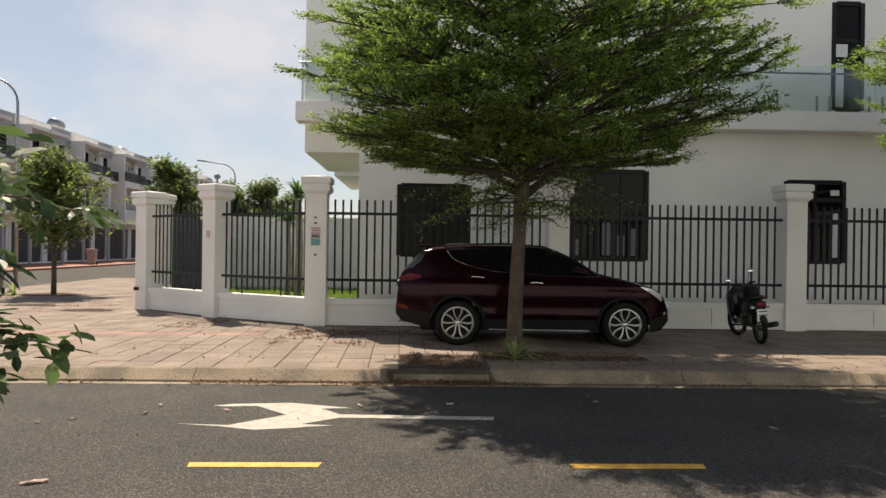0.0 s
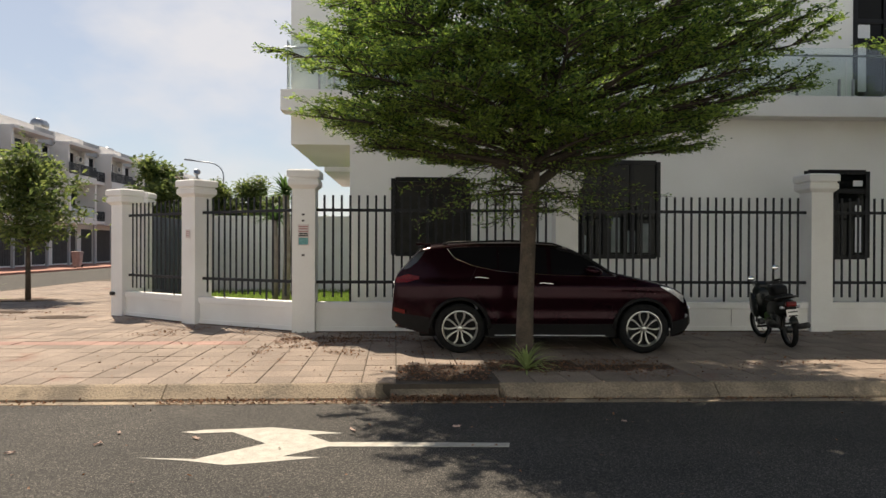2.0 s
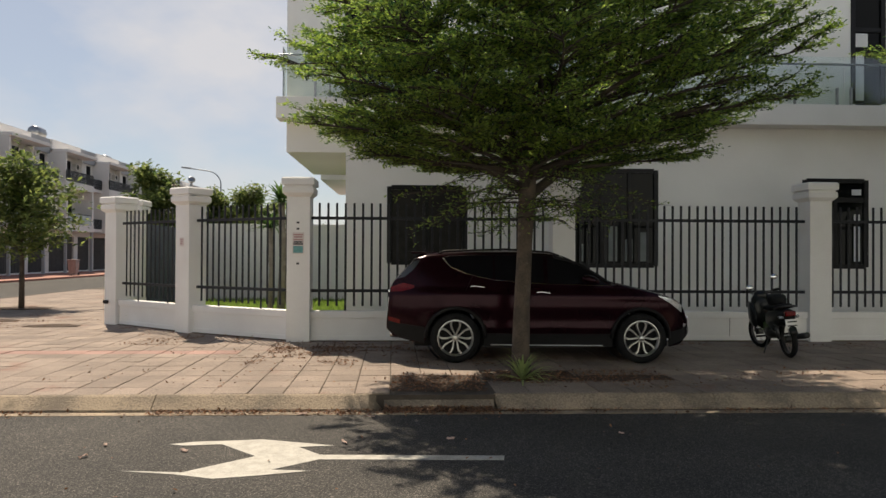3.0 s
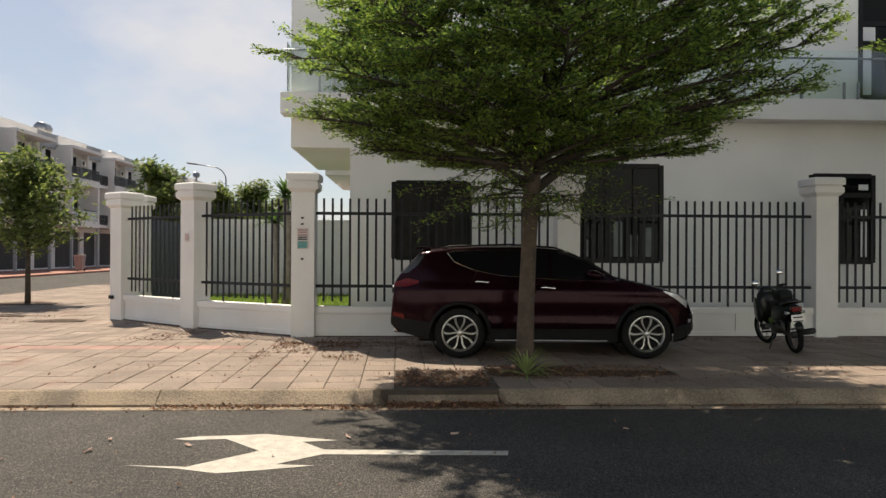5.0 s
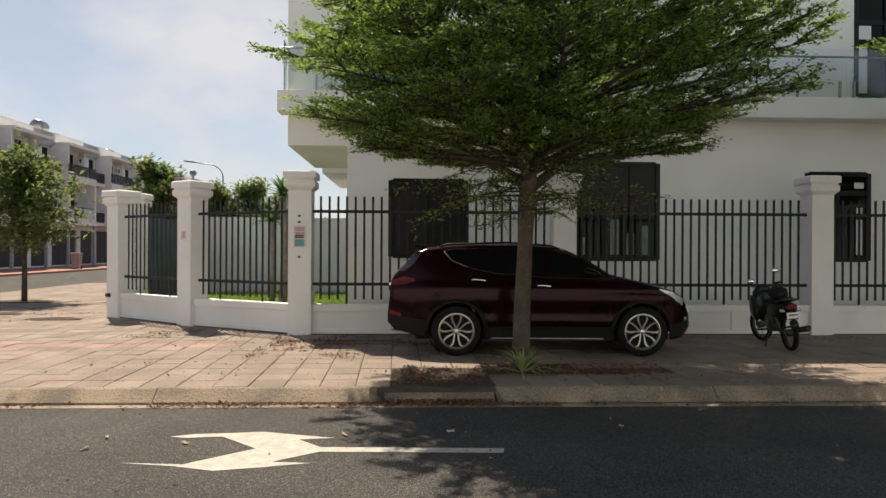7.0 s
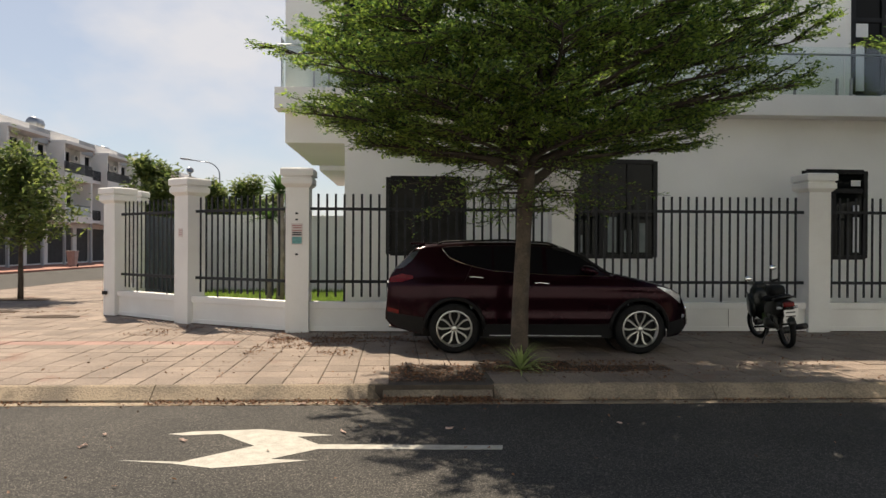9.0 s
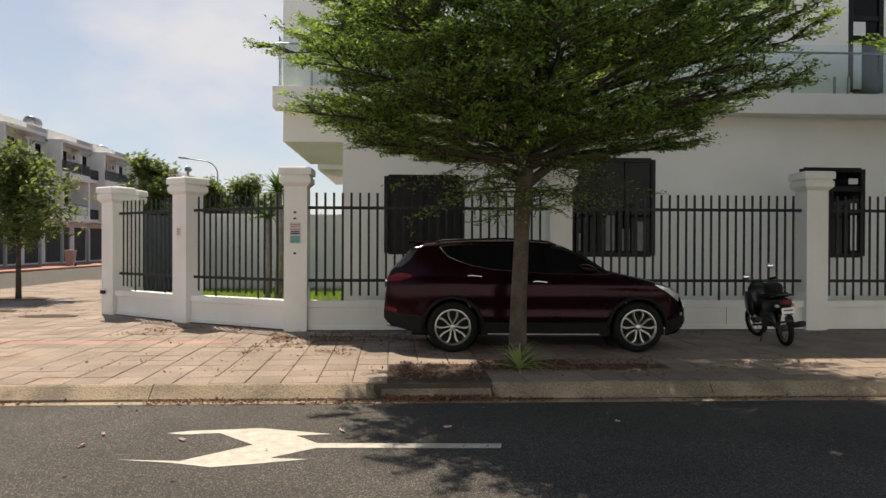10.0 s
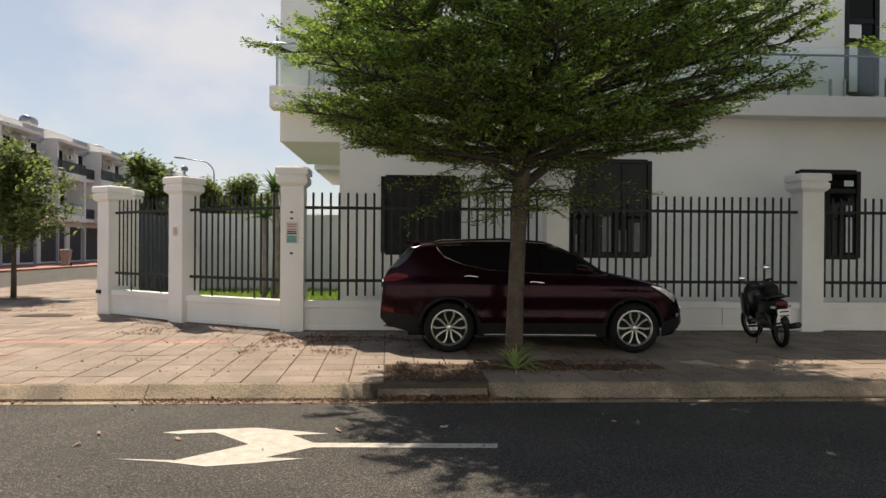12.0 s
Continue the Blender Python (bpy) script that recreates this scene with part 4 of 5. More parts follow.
    part("number_plate", boxed(-2.37, -2.345, -0.24, 0.24, 0.78, 0.9, 0.004), M_FENCEWHITE, car)
    part("grille", boxed(2.1, 2.215, -0.42, 0.42, 0.45, 0.66, 0.03), M_CHROME, car)
    return car


build_car(pose(2.0, 11.99, G, 0, 0, -1.6))

# ---------- motorbike ----------
M_BIKE = material("black_green_bike_plastic", (0.009, 0.011, 0.01), (0.006, 0.007, 0.007), 0.3, 6, 60, 0.0, coat=0.12, spec=0.25)
M_DARKSTEEL = material("dark_oily_steel", (0.09, 0.09, 0.09), (0.05, 0.05, 0.05), 0.4, 12, 80, 0.05, 0.002, metal=0.8)
M_GREENPLASTIC = material("green_frame_paint", (0.1, 0.22, 0.04), (0.07, 0.16, 0.03), 0.35, 8, 60, 0.0)
M_SEAT = material("black_vinyl_seat", (0.01, 0.01, 0.01), (0.007, 0.007, 0.007), 0.6, 10, 150, 0.2, 0.002, spec=0.2)
M_PLATE = material("white_number_plate", (0.75, 0.75, 0.73), (0.65, 0.65, 0.63), 0.5, 10, 60, 0.0)


def loft(bm, rows, sides=12):
    """Rounded sections (x, z centre, half width, half height) joined along x."""
    rings = []
    for x, z, w, h in rows:
        rings.append([bm.verts.new((x, w * math.copysign(abs(math.cos(a)) ** 0.7, math.cos(a)), z + h * math.copysign(abs(math.sin(a)) ** 0.7, math.sin(a)))) for a in [2 * math.pi * k / sides for k in range(sides)]])
    for a, b in zip(rings, rings[1:]):
        for k in range(sides):
            bm.faces.new((a[k], a[(k + 1) % sides], b[(k + 1) % sides], b[k]))
    bm.faces.new(rings[0][::-1])
    bm.faces.new(rings[-1])
    bmesh.ops.recalc_face_normals(bm, faces=bm.faces)


def build_bike(m):
    """x points to the bike's front."""
    bike = thing("motorbike", m, "dark worn motorbike parked on its stand by the fence", "motorbike")

    def tubes(name, pts, r, mat, parent=bike):
        bm = bmesh.new()
        tube(bm, [Vector(p) for p in pts], r if isinstance(r, list) else [r] * len(pts), 10)
        return part(name, bm, mat, parent, smooth=True)
    for x, r in ((-0.6, 0.285), (0.62, 0.285)):
        steer = pose(x, 0, 0.285) @ (pose(0, 0, 0, 0, 0, 14) if x > 0 else Matrix.Identity(4))
        w = new("wheel")
        w.parent = bike
        w.matrix_basis = steer
        bm = bmesh.new()
        lathe(bm, [(0.225, -0.03), (0.262, -0.042), (0.285, 0.0), (0.262, 0.042), (0.225, 0.03)], 40, pose(0, 0, 0, 90, 0, 0), False)
        part("tyre", bm, M_TYRE, w, smooth=True)
        bm = bmesh.new()
        lathe(bm, [(0.226, -0.02), (0.226, 0.02), (0.212, 0.018), (0.212, -0.018), (0.226, -0.02)], 40, pose(0, 0, 0, 90, 0, 0), False)
        part("rim", bm, M_DARKSTEEL, w)
        bm = bmesh.new()
        lathe(bm, [(0.055, -0.05), (0.055, 0.05)], 16, pose(0, 0, 0, 90, 0, 0))
        for k in range(12):
            a = 2 * math.pi * k / 12
            tube(bm, [Vector((0.05 * math.cos(a + 0.5), 0.03 * (-1) ** k, 0.05 * math.sin(a + 0.5))), Vector((0.215 * math.cos(a), 0, 0.215 * math.sin(a)))], [0.003, 0.003], 4)
        part("hub", bm, M_DARKSTEEL, w)
    for s in (-1, 1):
        tubes("fork", [(0.62, s * 0.075, 0.285), (0.5, s * 0.07, 0.62), (0.42, s * 0.05, 0.85)], 0.018, M_DARKSTEEL)
        tubes("shock_absorber", [(-0.58, s * 0.12, 0.3), (-0.42, s * 0.12, 0.62)], 0.026, M_DARKSTEEL)
        low, pull = (0.15, 0.06) if s > 0 else (0.0, 0.0)
        tubes("mirror_stalk", [(0.36, s * 0.18, 0.97), (0.38, s * 0.19 - pull, 1.08 - low), (0.36, s * 0.22 - pull, 1.18 - low)], 0.006, M_DARKSTEEL)
        bm = bmesh.new()
        bmesh.ops.create_icosphere(bm, subdivisions=2, radius=1, matrix=pose(0.36, s * 0.235 - pull, 1.21 - low, 0, 10, 0) @ Matrix.Diagonal((0.018, 0.065, 0.042, 1)))
        part("mirror", bm, M_CHROME, bike, smooth=True)
        tubes("grip", [(0.38, s * 0.2, 0.985), (0.34, s * 0.3, 1.0)], 0.02, M_TYRE)
        tubes("footrest", [(0.02, s * 0.1, 0.28), (0.02, s * 0.27, 0.29)], 0.016, M_TYRE)
        tubes("indicator", [(-0.72, s * 0.08, 0.64), (-0.73, s * 0.15, 0.65)], 0.024, M_LAMPCLEAR)
        bm = bmesh.new()
        loft(bm, [(0.18, 0.5, 0.02, 0.12), (0.3, 0.58, 0.04, 0.2), (0.44, 0.62, 0.03, 0.18)])
        bmesh.ops.translate(bm, verts=bm.verts, vec=(0, s * 0.19, 0.03))
        part("leg_shield", bm, M_BIKE, bike, smooth=True)
    tubes("handlebar", [(0.38, -0.24, 0.985), (0.4, -0.1, 0.96), (0.4, 0.1, 0.96), (0.38, 0.24, 0.985)], 0.013, M_DARKSTEEL)
    bm = bmesh.new()
    loft(bm, [(0.31, 0.9, 0.05, 0.05), (0.36, 0.92, 0.11, 0.08), (0.44, 0.9, 0.1, 0.09), (0.5, 0.87, 0.06, 0.06)])
    part("headlamp_cowl", bm, M_BIKE, bike, smooth=True)
    bm = bmesh.new()
    loft(bm, [(0.4, 0.36, 0.03, 0.03), (0.3, 0.42, 0.05, 0.06), (0.1, 0.44, 0.07, 0.08), (-0.1, 0.5, 0.09, 0.1)])
    part("frame_tube_cover", bm, M_GREENPLASTIC, bike, smooth=True)
    bm = bmesh.new()
    loft(bm, [(0.12, 0.33, 0.06, 0.06), (0.05, 0.34, 0.12, 0.1), (-0.14, 0.35, 0.12, 0.1), (-0.22, 0.36, 0.06, 0.07)])
    part("engine", bm, M_DARKSTEEL, bike, smooth=True)
    bm = bmesh.new()
    loft(bm, [(0.0, 0.54, 0.1, 0.12), (-0.2, 0.58, 0.16, 0.16), (-0.5, 0.62, 0.15, 0.14), (-0.75, 0.7, 0.07, 0.06)])
    part("tail_fairing", bm, M_BIKE, bike, smooth=True)
    bm = bmesh.new()
    loft(bm, [(0.08, 0.72, 0.06, 0.03), (0.0, 0.74, 0.11, 0.05), (-0.3, 0.75, 0.13, 0.05), (-0.6, 0.8, 0.12, 0.045), (-0.68, 0.81, 0.08, 0.03)])
    part("seat", bm, M_SEAT, bike, smooth=True)
    bm = bmesh.new()
    loft(bm, [(-0.14, 0.86, 0.07, 0.06), (-0.2, 0.88, 0.115, 0.1), (-0.4, 0.88, 0.12, 0.1), (-0.48, 0.86, 0.08, 0.07)])
    part("seat_bag", bm, M_SEAT, bike, "black bag strapped on the seat", smooth=True)
    bm = bmesh.new()
    loft(bm, [(0.28, 0.6, 0.14, 0.24), (0.34, 0.67, 0.2, 0.28), (0.42, 0.71, 0.17, 0.25), (0.48, 0.72, 0.09, 0.18)])
    part("front_shield", bm, M_BIKE, bike, smooth=True)
    tubes("grab_rail", [(-0.5, -0.13, 0.76), (-0.75, -0.12, 0.81), (-0.79, 0.0, 0.82), (-0.75, 0.12, 0.81), (-0.5, 0.13, 0.76)], 0.012, M_DARKSTEEL)
    part("tail_light", boxed(-0.82, -0.74, -0.08, 0.08, 0.66, 0.74, 0.02), M_LAMPRED, bike)
    bm = boxed(-0.83, -0.822, -0.095, 0.095, 0.48, 0.62, 0.003, m=None)
    plate = part("number_plate", bm, M_PLATE, bike, "white plate with dark unreadable bars")
    for z in (0.58, 0.52):
        part("plate_bar", boxed(-0.835, -0.831, -0.07, 0.07, z - 0.009, z + 0.009), M_FRAME, plate)
    part("plate_holder", boxed(-0.82, -0.7, -0.06, 0.06, 0.5, 0.66, 0.01), M_PLASTIC, bike)
    for x0, x1, z, nm in ((-0.6, 0, 0.285, "rear_mudguard"), (0.62, 0, 0.285, "front_mudguard")):
        bm = bmesh.new()
        rows = []
        for k in range(11):
            a = radians(35 + 125 * k / 10) if x0 < 0 else radians(20 + 120 * k / 10)
            rows.append([bm.verts.new((x0 + rr * math.cos(a), y, z + rr * math.sin(a))) for y, rr in ((-0.06, 0.29), (-0.05, 0.315), (0.0, 0.325), (0.05, 0.315), (0.06, 0.29))])
        for r, q in zip(rows, rows[1:]):
            for j in range(4):
                bm.faces.new((r[j], q[j], q[j + 1], r[j + 1]))
        o = bmesh.ops.extrude_face_region(bm, geom=bm.faces[:])
        for v in o["geom"]:
            if isinstance(v, bmesh.types.BMVert):
                v.co += (Vector((x0, v.co.y, z)) - v.co).normalized() * 0.006
        bmesh.ops.recalc_face_normals(bm, faces=bm.faces)
        part(nm, bm, M_BIKE, bike, smooth=True)
    tubes("exhaust", [(0.1, -0.1, 0.24), (-0.2, -0.14, 0.24), (-0.35, -0.16, 0.27), (-0.85, -0.19, 0.36)], [0.02, 0.022, 0.045, 0.048], M_DARKSTEEL)
    tubes("side_stand", [(-0.05, 0.1, 0.25), (-0.1, 0.22, 0.0)], 0.012, M_DARKSTEEL)
    tubes("basket", [(-0.3, 0.12, 0.5), (-0.5, 0.12, 0.45)], 0.05, M_BIKE)
    return bike


build_bike(pose(5.925, 12.2, G, -6, 0, 82.5))

# ---------- leafy trees, near and far ----------
def leafy_tree(name, m, seed, label, height, stem, radius, leaf, per, group="garden trees", mat=None, limbs=26):
    """A young tree: slim stem, rising limbs and broad leaves in loose clumps."""
    rng = random.Random(seed)
    t = thing(name, m, label, "tree", group)
    bm = bmesh.new()
    tp = [Vector((0.03 * math.sin(k), 0.03 * math.cos(2 * k), height * 0.93 * k / 8)) for k in range(9)]
    tube(bm, tp, [radius * 0.045 * (1 - 0.85 * k / 8) + 0.008 for k in range(9)], 8)
    part("trunk", bm, M_BARK, t, smooth=True)
    bm = bmesh.new()
    centres, ways = [], []
    for k in range(limbs):
        f = (k + rng.random()) / limbs
        z = stem + (height * 0.9 - stem) * f
        az = 2.4 * k + rng.uniform(-0.4, 0.4)
        ln = radius * (0.55 + 0.6 * math.sin(math.pi * min(1, 0.25 + 0.72 * f))) * rng.uniform(0.6, 1.1) * (1 - 0.35 * f)
        pts = limb_points(Vector((0, 0, z)), az, ln, rng.uniform(0.25, 0.7), rng, 6)
        tube(bm, pts, [0.02 - 0.003 * i for i in range(6)], 4, False)
        for i in range(1, 6):
            for _ in range(per):
                c = pts[i] + Vector((rng.gauss(0, 1), rng.gauss(0, 1), rng.gauss(0, 0.8))) * radius * 0.1
                d = (c - pts[i]).normalized()
                for _ in range(5):
                    centres.append(tuple(c + Vector((rng.gauss(0, 1), rng.gauss(0, 1), rng.gauss(0, 1))) * leaf * 0.5))
                    ways.append((d.x + rng.gauss(0, 0.8), d.y + rng.gauss(0, 0.8), rng.gauss(-0.1, 0.5)))
    part("branch", bm, M_BARK, t)
    leaf_cloud("crown", centres, ways, leaf, mat or M_LEAF2, t, seed=seed, wide=0.5)
    return t


leafy_tree("young_tree", pose(-11.0, 21.4, 0.1), 3, "young street tree with broad green leaves in a soil pit", 4.4, 1.45, 1.62, 0.17, 7, "young trees", limbs=32)
far_tree = leafy_tree("garden_tree", pose(-12.5, 36.0, 0.0), 7, "leafy green tree beyond the garden fence", 6.2, 1.2, 1.9, 0.26, 9)
for x, y, s, r in ((-9.4, 35.5, 0.8, 40), (-8.0, 36, 0.84, 110), (-6.6, 35, 0.7, 200), (-4.6, 40, 0.55, 290), (-21.5, 66, 0.85, 80), (-20.5, 80, 0.8, 30)):
    copy_thing(far_tree, pose(x, y, 0.0, 0, 0, r) @ Matrix.Scale(s, 4)).scale = (s, s, s)

# soil pits of the young tree, and one empty pit on the corner
for x, y, a, b in ((-11.0, 21.3, 0.85, 0.6), (-7.65, 16.4, 0.55, 0.32), (-9.6, 17.6, 0.6, 0.3)):
    if a:
        pts = [(x + a * (1 + 0.18 * math.sin(3 * k)) * math.cos(k * math.pi / 8), y + b * (1 + 0.2 * math.cos(5 * k)) * math.sin(k * math.pi / 8)) for k in range(16)]
        tagged(part("soil_pit", flat(pts, G + 0.012, 0.02), M_SOIL), "patch of dark bare soil in the pavement", "soil", kind="structure")

# spiky garden palm
def spiky_plant(name, m, stem, count, length, label, seed, mat, trunk_r=0.06, droop=0.5, category="plant", width=0.045):
    rng = random.Random(seed)
    t = thing(name, m, label, category)
    if stem:
        bm = bmesh.new()
        tube(bm, [Vector((0, 0, -0.05)), Vector((0.05, 0, stem * 0.5)), Vector((0, 0.02, stem))], [trunk_r, trunk_r * 0.9, trunk_r * 0.8], 8)
        part("trunk", bm, M_PALMBARK, t, smooth=True)
    for k in range(count):
        bm = bmesh.new()
        az, el = rng.uniform(0, 6.28), rng.uniform(-0.1, 1.35)
        ln = length * rng.uniform(0.7, 1.1)
        prev = None
        p = Vector((0, 0, stem))
        for j in range(6):
            f = j / 5
            e = el - droop * 2 * f * f
            d = Vector((math.cos(az) * math.cos(e), math.sin(az) * math.cos(e), math.sin(e)))
            u = Vector((-math.sin(az), math.cos(az), 0)) * width * (1 - f) * (0.5 + f) * 1.2
            cur = (bm.verts.new(p - u), bm.verts.new(p + Vector((0, 0, -width * 0.25 * (1 - f)))), bm.verts.new(p + u + Vector((0, 0, 0.001))))
            if prev:
                for i in range(2):
                    bm.faces.new((prev[i], prev[i + 1], cur[i + 1], cur[i]))
            prev = cur
            p = p + d * ln / 5
        part("leaf", bm, mat, t)
    return t


M_SPIKE = leaf_material("strap_leaf", (0.09, 0.15, 0.04), (0.04, 0.08, 0.02), 0.3)
M_PALE = leaf_material("pale_strap_leaf", (0.45, 0.45, 0.22), (0.16, 0.24, 0.07), 0.3)
M_PALMBARK = material("grey_palm_bark", (0.42, 0.36, 0.3), (0.27, 0.23, 0.19), 0.9, 6, 50, 0.8, 0.02)
spiky_plant("palm", pose(-3.13, 18.0, 0.2), 2.75, 80, 0.62, "slim garden palm with a tuft of spiky leaves", 4, M_SPIKE, 0.1, 0.6, "palm", 0.05)
spiky_plant("palm", pose(-3.42, 18.15, 0.2), 2.15, 60, 0.7, "slim garden palm with a tuft of drooping leaves", 14, M_SPIKE, 0.075, 0.8, "palm", 0.045)
spiky_plant("grass_tuft", pose(TREE[0] - 0.03, TREE[1] - 0.2, G), 0.0, 64, 0.5, "pale striped grass tuft at the foot of the street tree", 5, M_PALE, droop=0.75, width=0.022)
spiky_plant("grass_tuft", pose(-11.9, 21.0, G), 0.0, 24, 0.7, "green grass tuft beside a young street tree", 6, M_PALE, droop=0.6, width=0.04)
for k, (x, y) in enumerate(((-1.55, 14.6), (-1.2, 14.4), (-5.6, 17.2), (-6.1, 17.6))):
    spiky_plant("garden_plant", pose(x, y, 0.18), 0.0, 26, 0.5, "low green garden plant behind the fence", 20 + k, M_PALE if k < 2 else M_SPIKE, droop=0.6, width=0.05)

# foreground sapling, beside the way
def oval_leaves(name, centres, ways, size, mat, parent, seed):
    """Pointed oval leaves, folded along the midrib and drooping at the tip."""
    rng = np.random.default_rng(seed)
    n = len(centres)
    c = np.asarray(centres, float)
    d = np.asarray(ways, float) + rng.normal(0, 0.25, (n, 3))
    d /= np.linalg.norm(d, axis=1)[:, None] + 1e-9
    side = np.cross(d, np.tile((0.0, 0.0, 1.0), (n, 1)) + rng.normal(0, 0.45, (n, 3)))
    side /= np.linalg.norm(side, axis=1)[:, None] + 1e-9
    nrm = np.cross(side, d)
    s = (size * rng.uniform(0.6, 1.3, n))[:, None]
    at = lambda f, w, up: c + d * s * f + side * s * w + nrm * s * up
    rows = [at(0, 0, 0)] + [at(f, w, 0.04 - 0.1 * f * f) for f, w in ((0.22, 0.17), (0.5, 0.25), (0.78, 0.17))] + [at(1.0, 0, -0.12)]
    rows += [at(f, -w, 0.04 - 0.1 * f * f) for f, w in ((0.78, 0.17), (0.5, 0.25), (0.22, 0.17))] + [at(f, 0, -0.02 - 0.1 * f * f) for f in (0.22, 0.5, 0.78)]
    verts = np.stack(rows, 1).reshape(-1, 3)
    shape = ((0, 1, 8), (1, 2, 9, 8), (2, 3, 10, 9), (3, 4, 10), (4, 5, 10), (5, 6, 9, 10), (6, 7, 8, 9), (7, 0, 8))
    me = bpy.data.meshes.new(name)
    me.from_pydata(verts.tolist(), [], [tuple(k * 11 + q for q in f) for k in range(n) for f in shape])
    me.materials.append(mat)
    ob = new(name, me)
    ob.parent = parent
    return ob


def sapling():
    rng = random.Random(9)
    t = thing("sapling", pose(-1.44, 1.1, G), "young sapling with oval green leaves on thin twigs", "plant")
    bm = bmesh.new()
    tube(bm, [Vector((0, 0, -0.02)), Vector((0.02, 0, 0.9)), Vector((0, 0.03, 1.9)), Vector((0.05, 0, 2.25))], [0.025, 0.022, 0.016, 0.006], 8)
    part("stem", bm, M_BARK, t, smooth=True)
    centres, ways = [], []
    for z, az, ln, rise in ((1.36, -0.1, 0.66, 0.12), (1.42, 0.1, 0.78, 0.02), (1.4, -0.3, 0.5, 0.15), (1.5, 0.3, 0.6, 0.0), (1.38, 0.0, 0.7, 0.1), (1.66, 0.05, 0.5, 0.2), (1.72, -0.15, 0.5, 0.25), (1.72, 0.12, 0.66, 0.3), (1.82, 0.0, 0.6, 0.3), (1.8, 0.4, 0.5, 0.2), (1.9, -0.4, 0.45, 0.35), (1.7, 2.5, 0.5, 0.3), (1.5, 3.4, 0.5, 0.2), (1.55, 0.1, 0.5, 0.15), (1.6, -0.05, 0.55, 0.18), (1.34, 0.2, 0.55, 0.05), (1.44, -0.2, 0.6, 0.05), (1.3, 0.0, 0.6, 0.02), (1.84, -0.05, 0.56, 0.36), (1.78, 0.1, 0.54, 0.36), (1.34, 0.1, 0.66, 0.08), (1.42, 0.0, 0.7, 0.04), (1.5, -0.15, 0.62, 0.02)):
        pts = limb_points(Vector((0.02, 0, z - (0.1 if z > 1.6 else 0.0))), az, ln * (1.1 if z > 1.53 else 0.88), rise * (0.6 if z > 1.53 else 1.0), rng, 8, 0.35)
        bm = bmesh.new()
        tube(bm, pts, [0.008 - 0.0008 * i for i in range(8)], 5, False)
        part("twig", bm, M_BARK, t)
        for i in range(2, 8):
            for _ in range(12 if z < 1.56 else 8):
                centres.append(tuple(pts[i] + Vector((rng.gauss(0, 0.02), rng.gauss(0, 0.02), rng.gauss(0, 0.016)))))
                d = (pts[i] - pts[i - 1]).normalized()
                ways.append((d.x * 0.5 + rng.gauss(0, 0.7), d.y + rng.gauss(0, 0.7), rng.gauss(-0.15, 0.5)))
    oval_leaves("foliage", centres, ways, 0.058, M_SAPLEAF, t, 2)


sapling()

# wheeled bin on the corner, and the small bin over the road
M_BIN = material("dark_green_bin_plastic", (0.02, 0.05, 0.045), (0.015, 0.035, 0.03), 0.5, 5, 60, 0.05)
M_GREYBIN = material("grey_pink_bin", (0.4, 0.3, 0.27), (0.3, 0.22, 0.2), 0.6, 5, 40, 0.1)


def bin_thing(m, mat, w, h, label):
    b = thing("bin", m, label, "bin")
    bm = bmesh.new()
    rings = [[bm.verts.new((sx * w * k, sy * w * k, z)) for sx, sy in ((-1, -1), (1, -1), (1, 1), (-1, 1))] for k, z in ((0.38, 0.06), (0.5, h * 0.88))]
    for k in range(4):
        bm.faces.new((rings[0][k], rings[0][(k + 1) % 4], rings[1][(k + 1) % 4], rings[1][k]))
    bm.faces.new(rings[0][::-1])
    bm.faces.new(rings[1])
    bmesh.ops.bevel(bm, geom=bm.edges[:], offset=0.03, segments=2, affect="EDGES")
    part("body", bm, mat, b)
    part("lid", boxed(-w * 0.54, w * 0.54, -w * 0.54, w * 0.54, h * 0.88, h, 0.03), mat, b)
    for s in (-1, 1):
        bm = bmesh.new()
        lathe(bm, [(0.1, -0.03), (0.1, 0.03)], 16, pose(s * w * 0.42, w * 0.36, 0.1, 0, 90, 0))
        part("wheel", bm, M_TYRE, b)


bin_thing(pose(-12.6, 20.9, G, 0, 0, 20), M_BIN, 0.75, 0.98, "dark green wheeled rubbish bin on the pavement")
bin_thing(pose(-24.0, 52.5, 0.12), M_GREYBIN, 0.6, 1.15, "grey and pink street bin on red pavement")

# street lamps
def street_lamp(m):
    t = thing("street_lamp", m, "tall grey street lamp with a curved arm", "street lamp", "street lamps")
    bm = bmesh.new()
    pts = [Vector((0, 0, 0)), Vector((0, 0, 3)), Vector((0, 0, 6.4))] + [Vector((-1.1 + 1.1 * math.cos(a), 0, 6.4 + 0.9 * math.sin(a))) for a in [math.pi / 2 * k / 6 for k in range(1, 7)]] + [Vector((-2.0, 0, 7.42))]
    tube(bm, pts, [0.08, 0.062, 0.048] + [0.036] * 7, 10)
    part("pole", bm, M_STEEL, t, smooth=True)
    bm = boxed(-0.36, 0.3, -0.12, 0.12, -0.05, 0.05, 0.03, m=pose(-2.25, 0, 7.46, 0, 6, 0))
    part("head", bm, M_STEEL, t)
    part("base_plate", boxed(-0.2, 0.2, -0.2, 0.2, -0.02, 0.04, 0.01), M_STEEL, t)
    return t


lamp1 = street_lamp(pose(-12.9, 49.5, 0.05))
copy_thing(lamp1, pose(-13.9, 24.6, 0.1))

# ---------- row houses across the side street ----------
M_GREYWALL = material("grey_wall_paint", (0.42, 0.43, 0.44), (0.36, 0.37, 0.38), 0.8, 0.8, 20, 0.1)
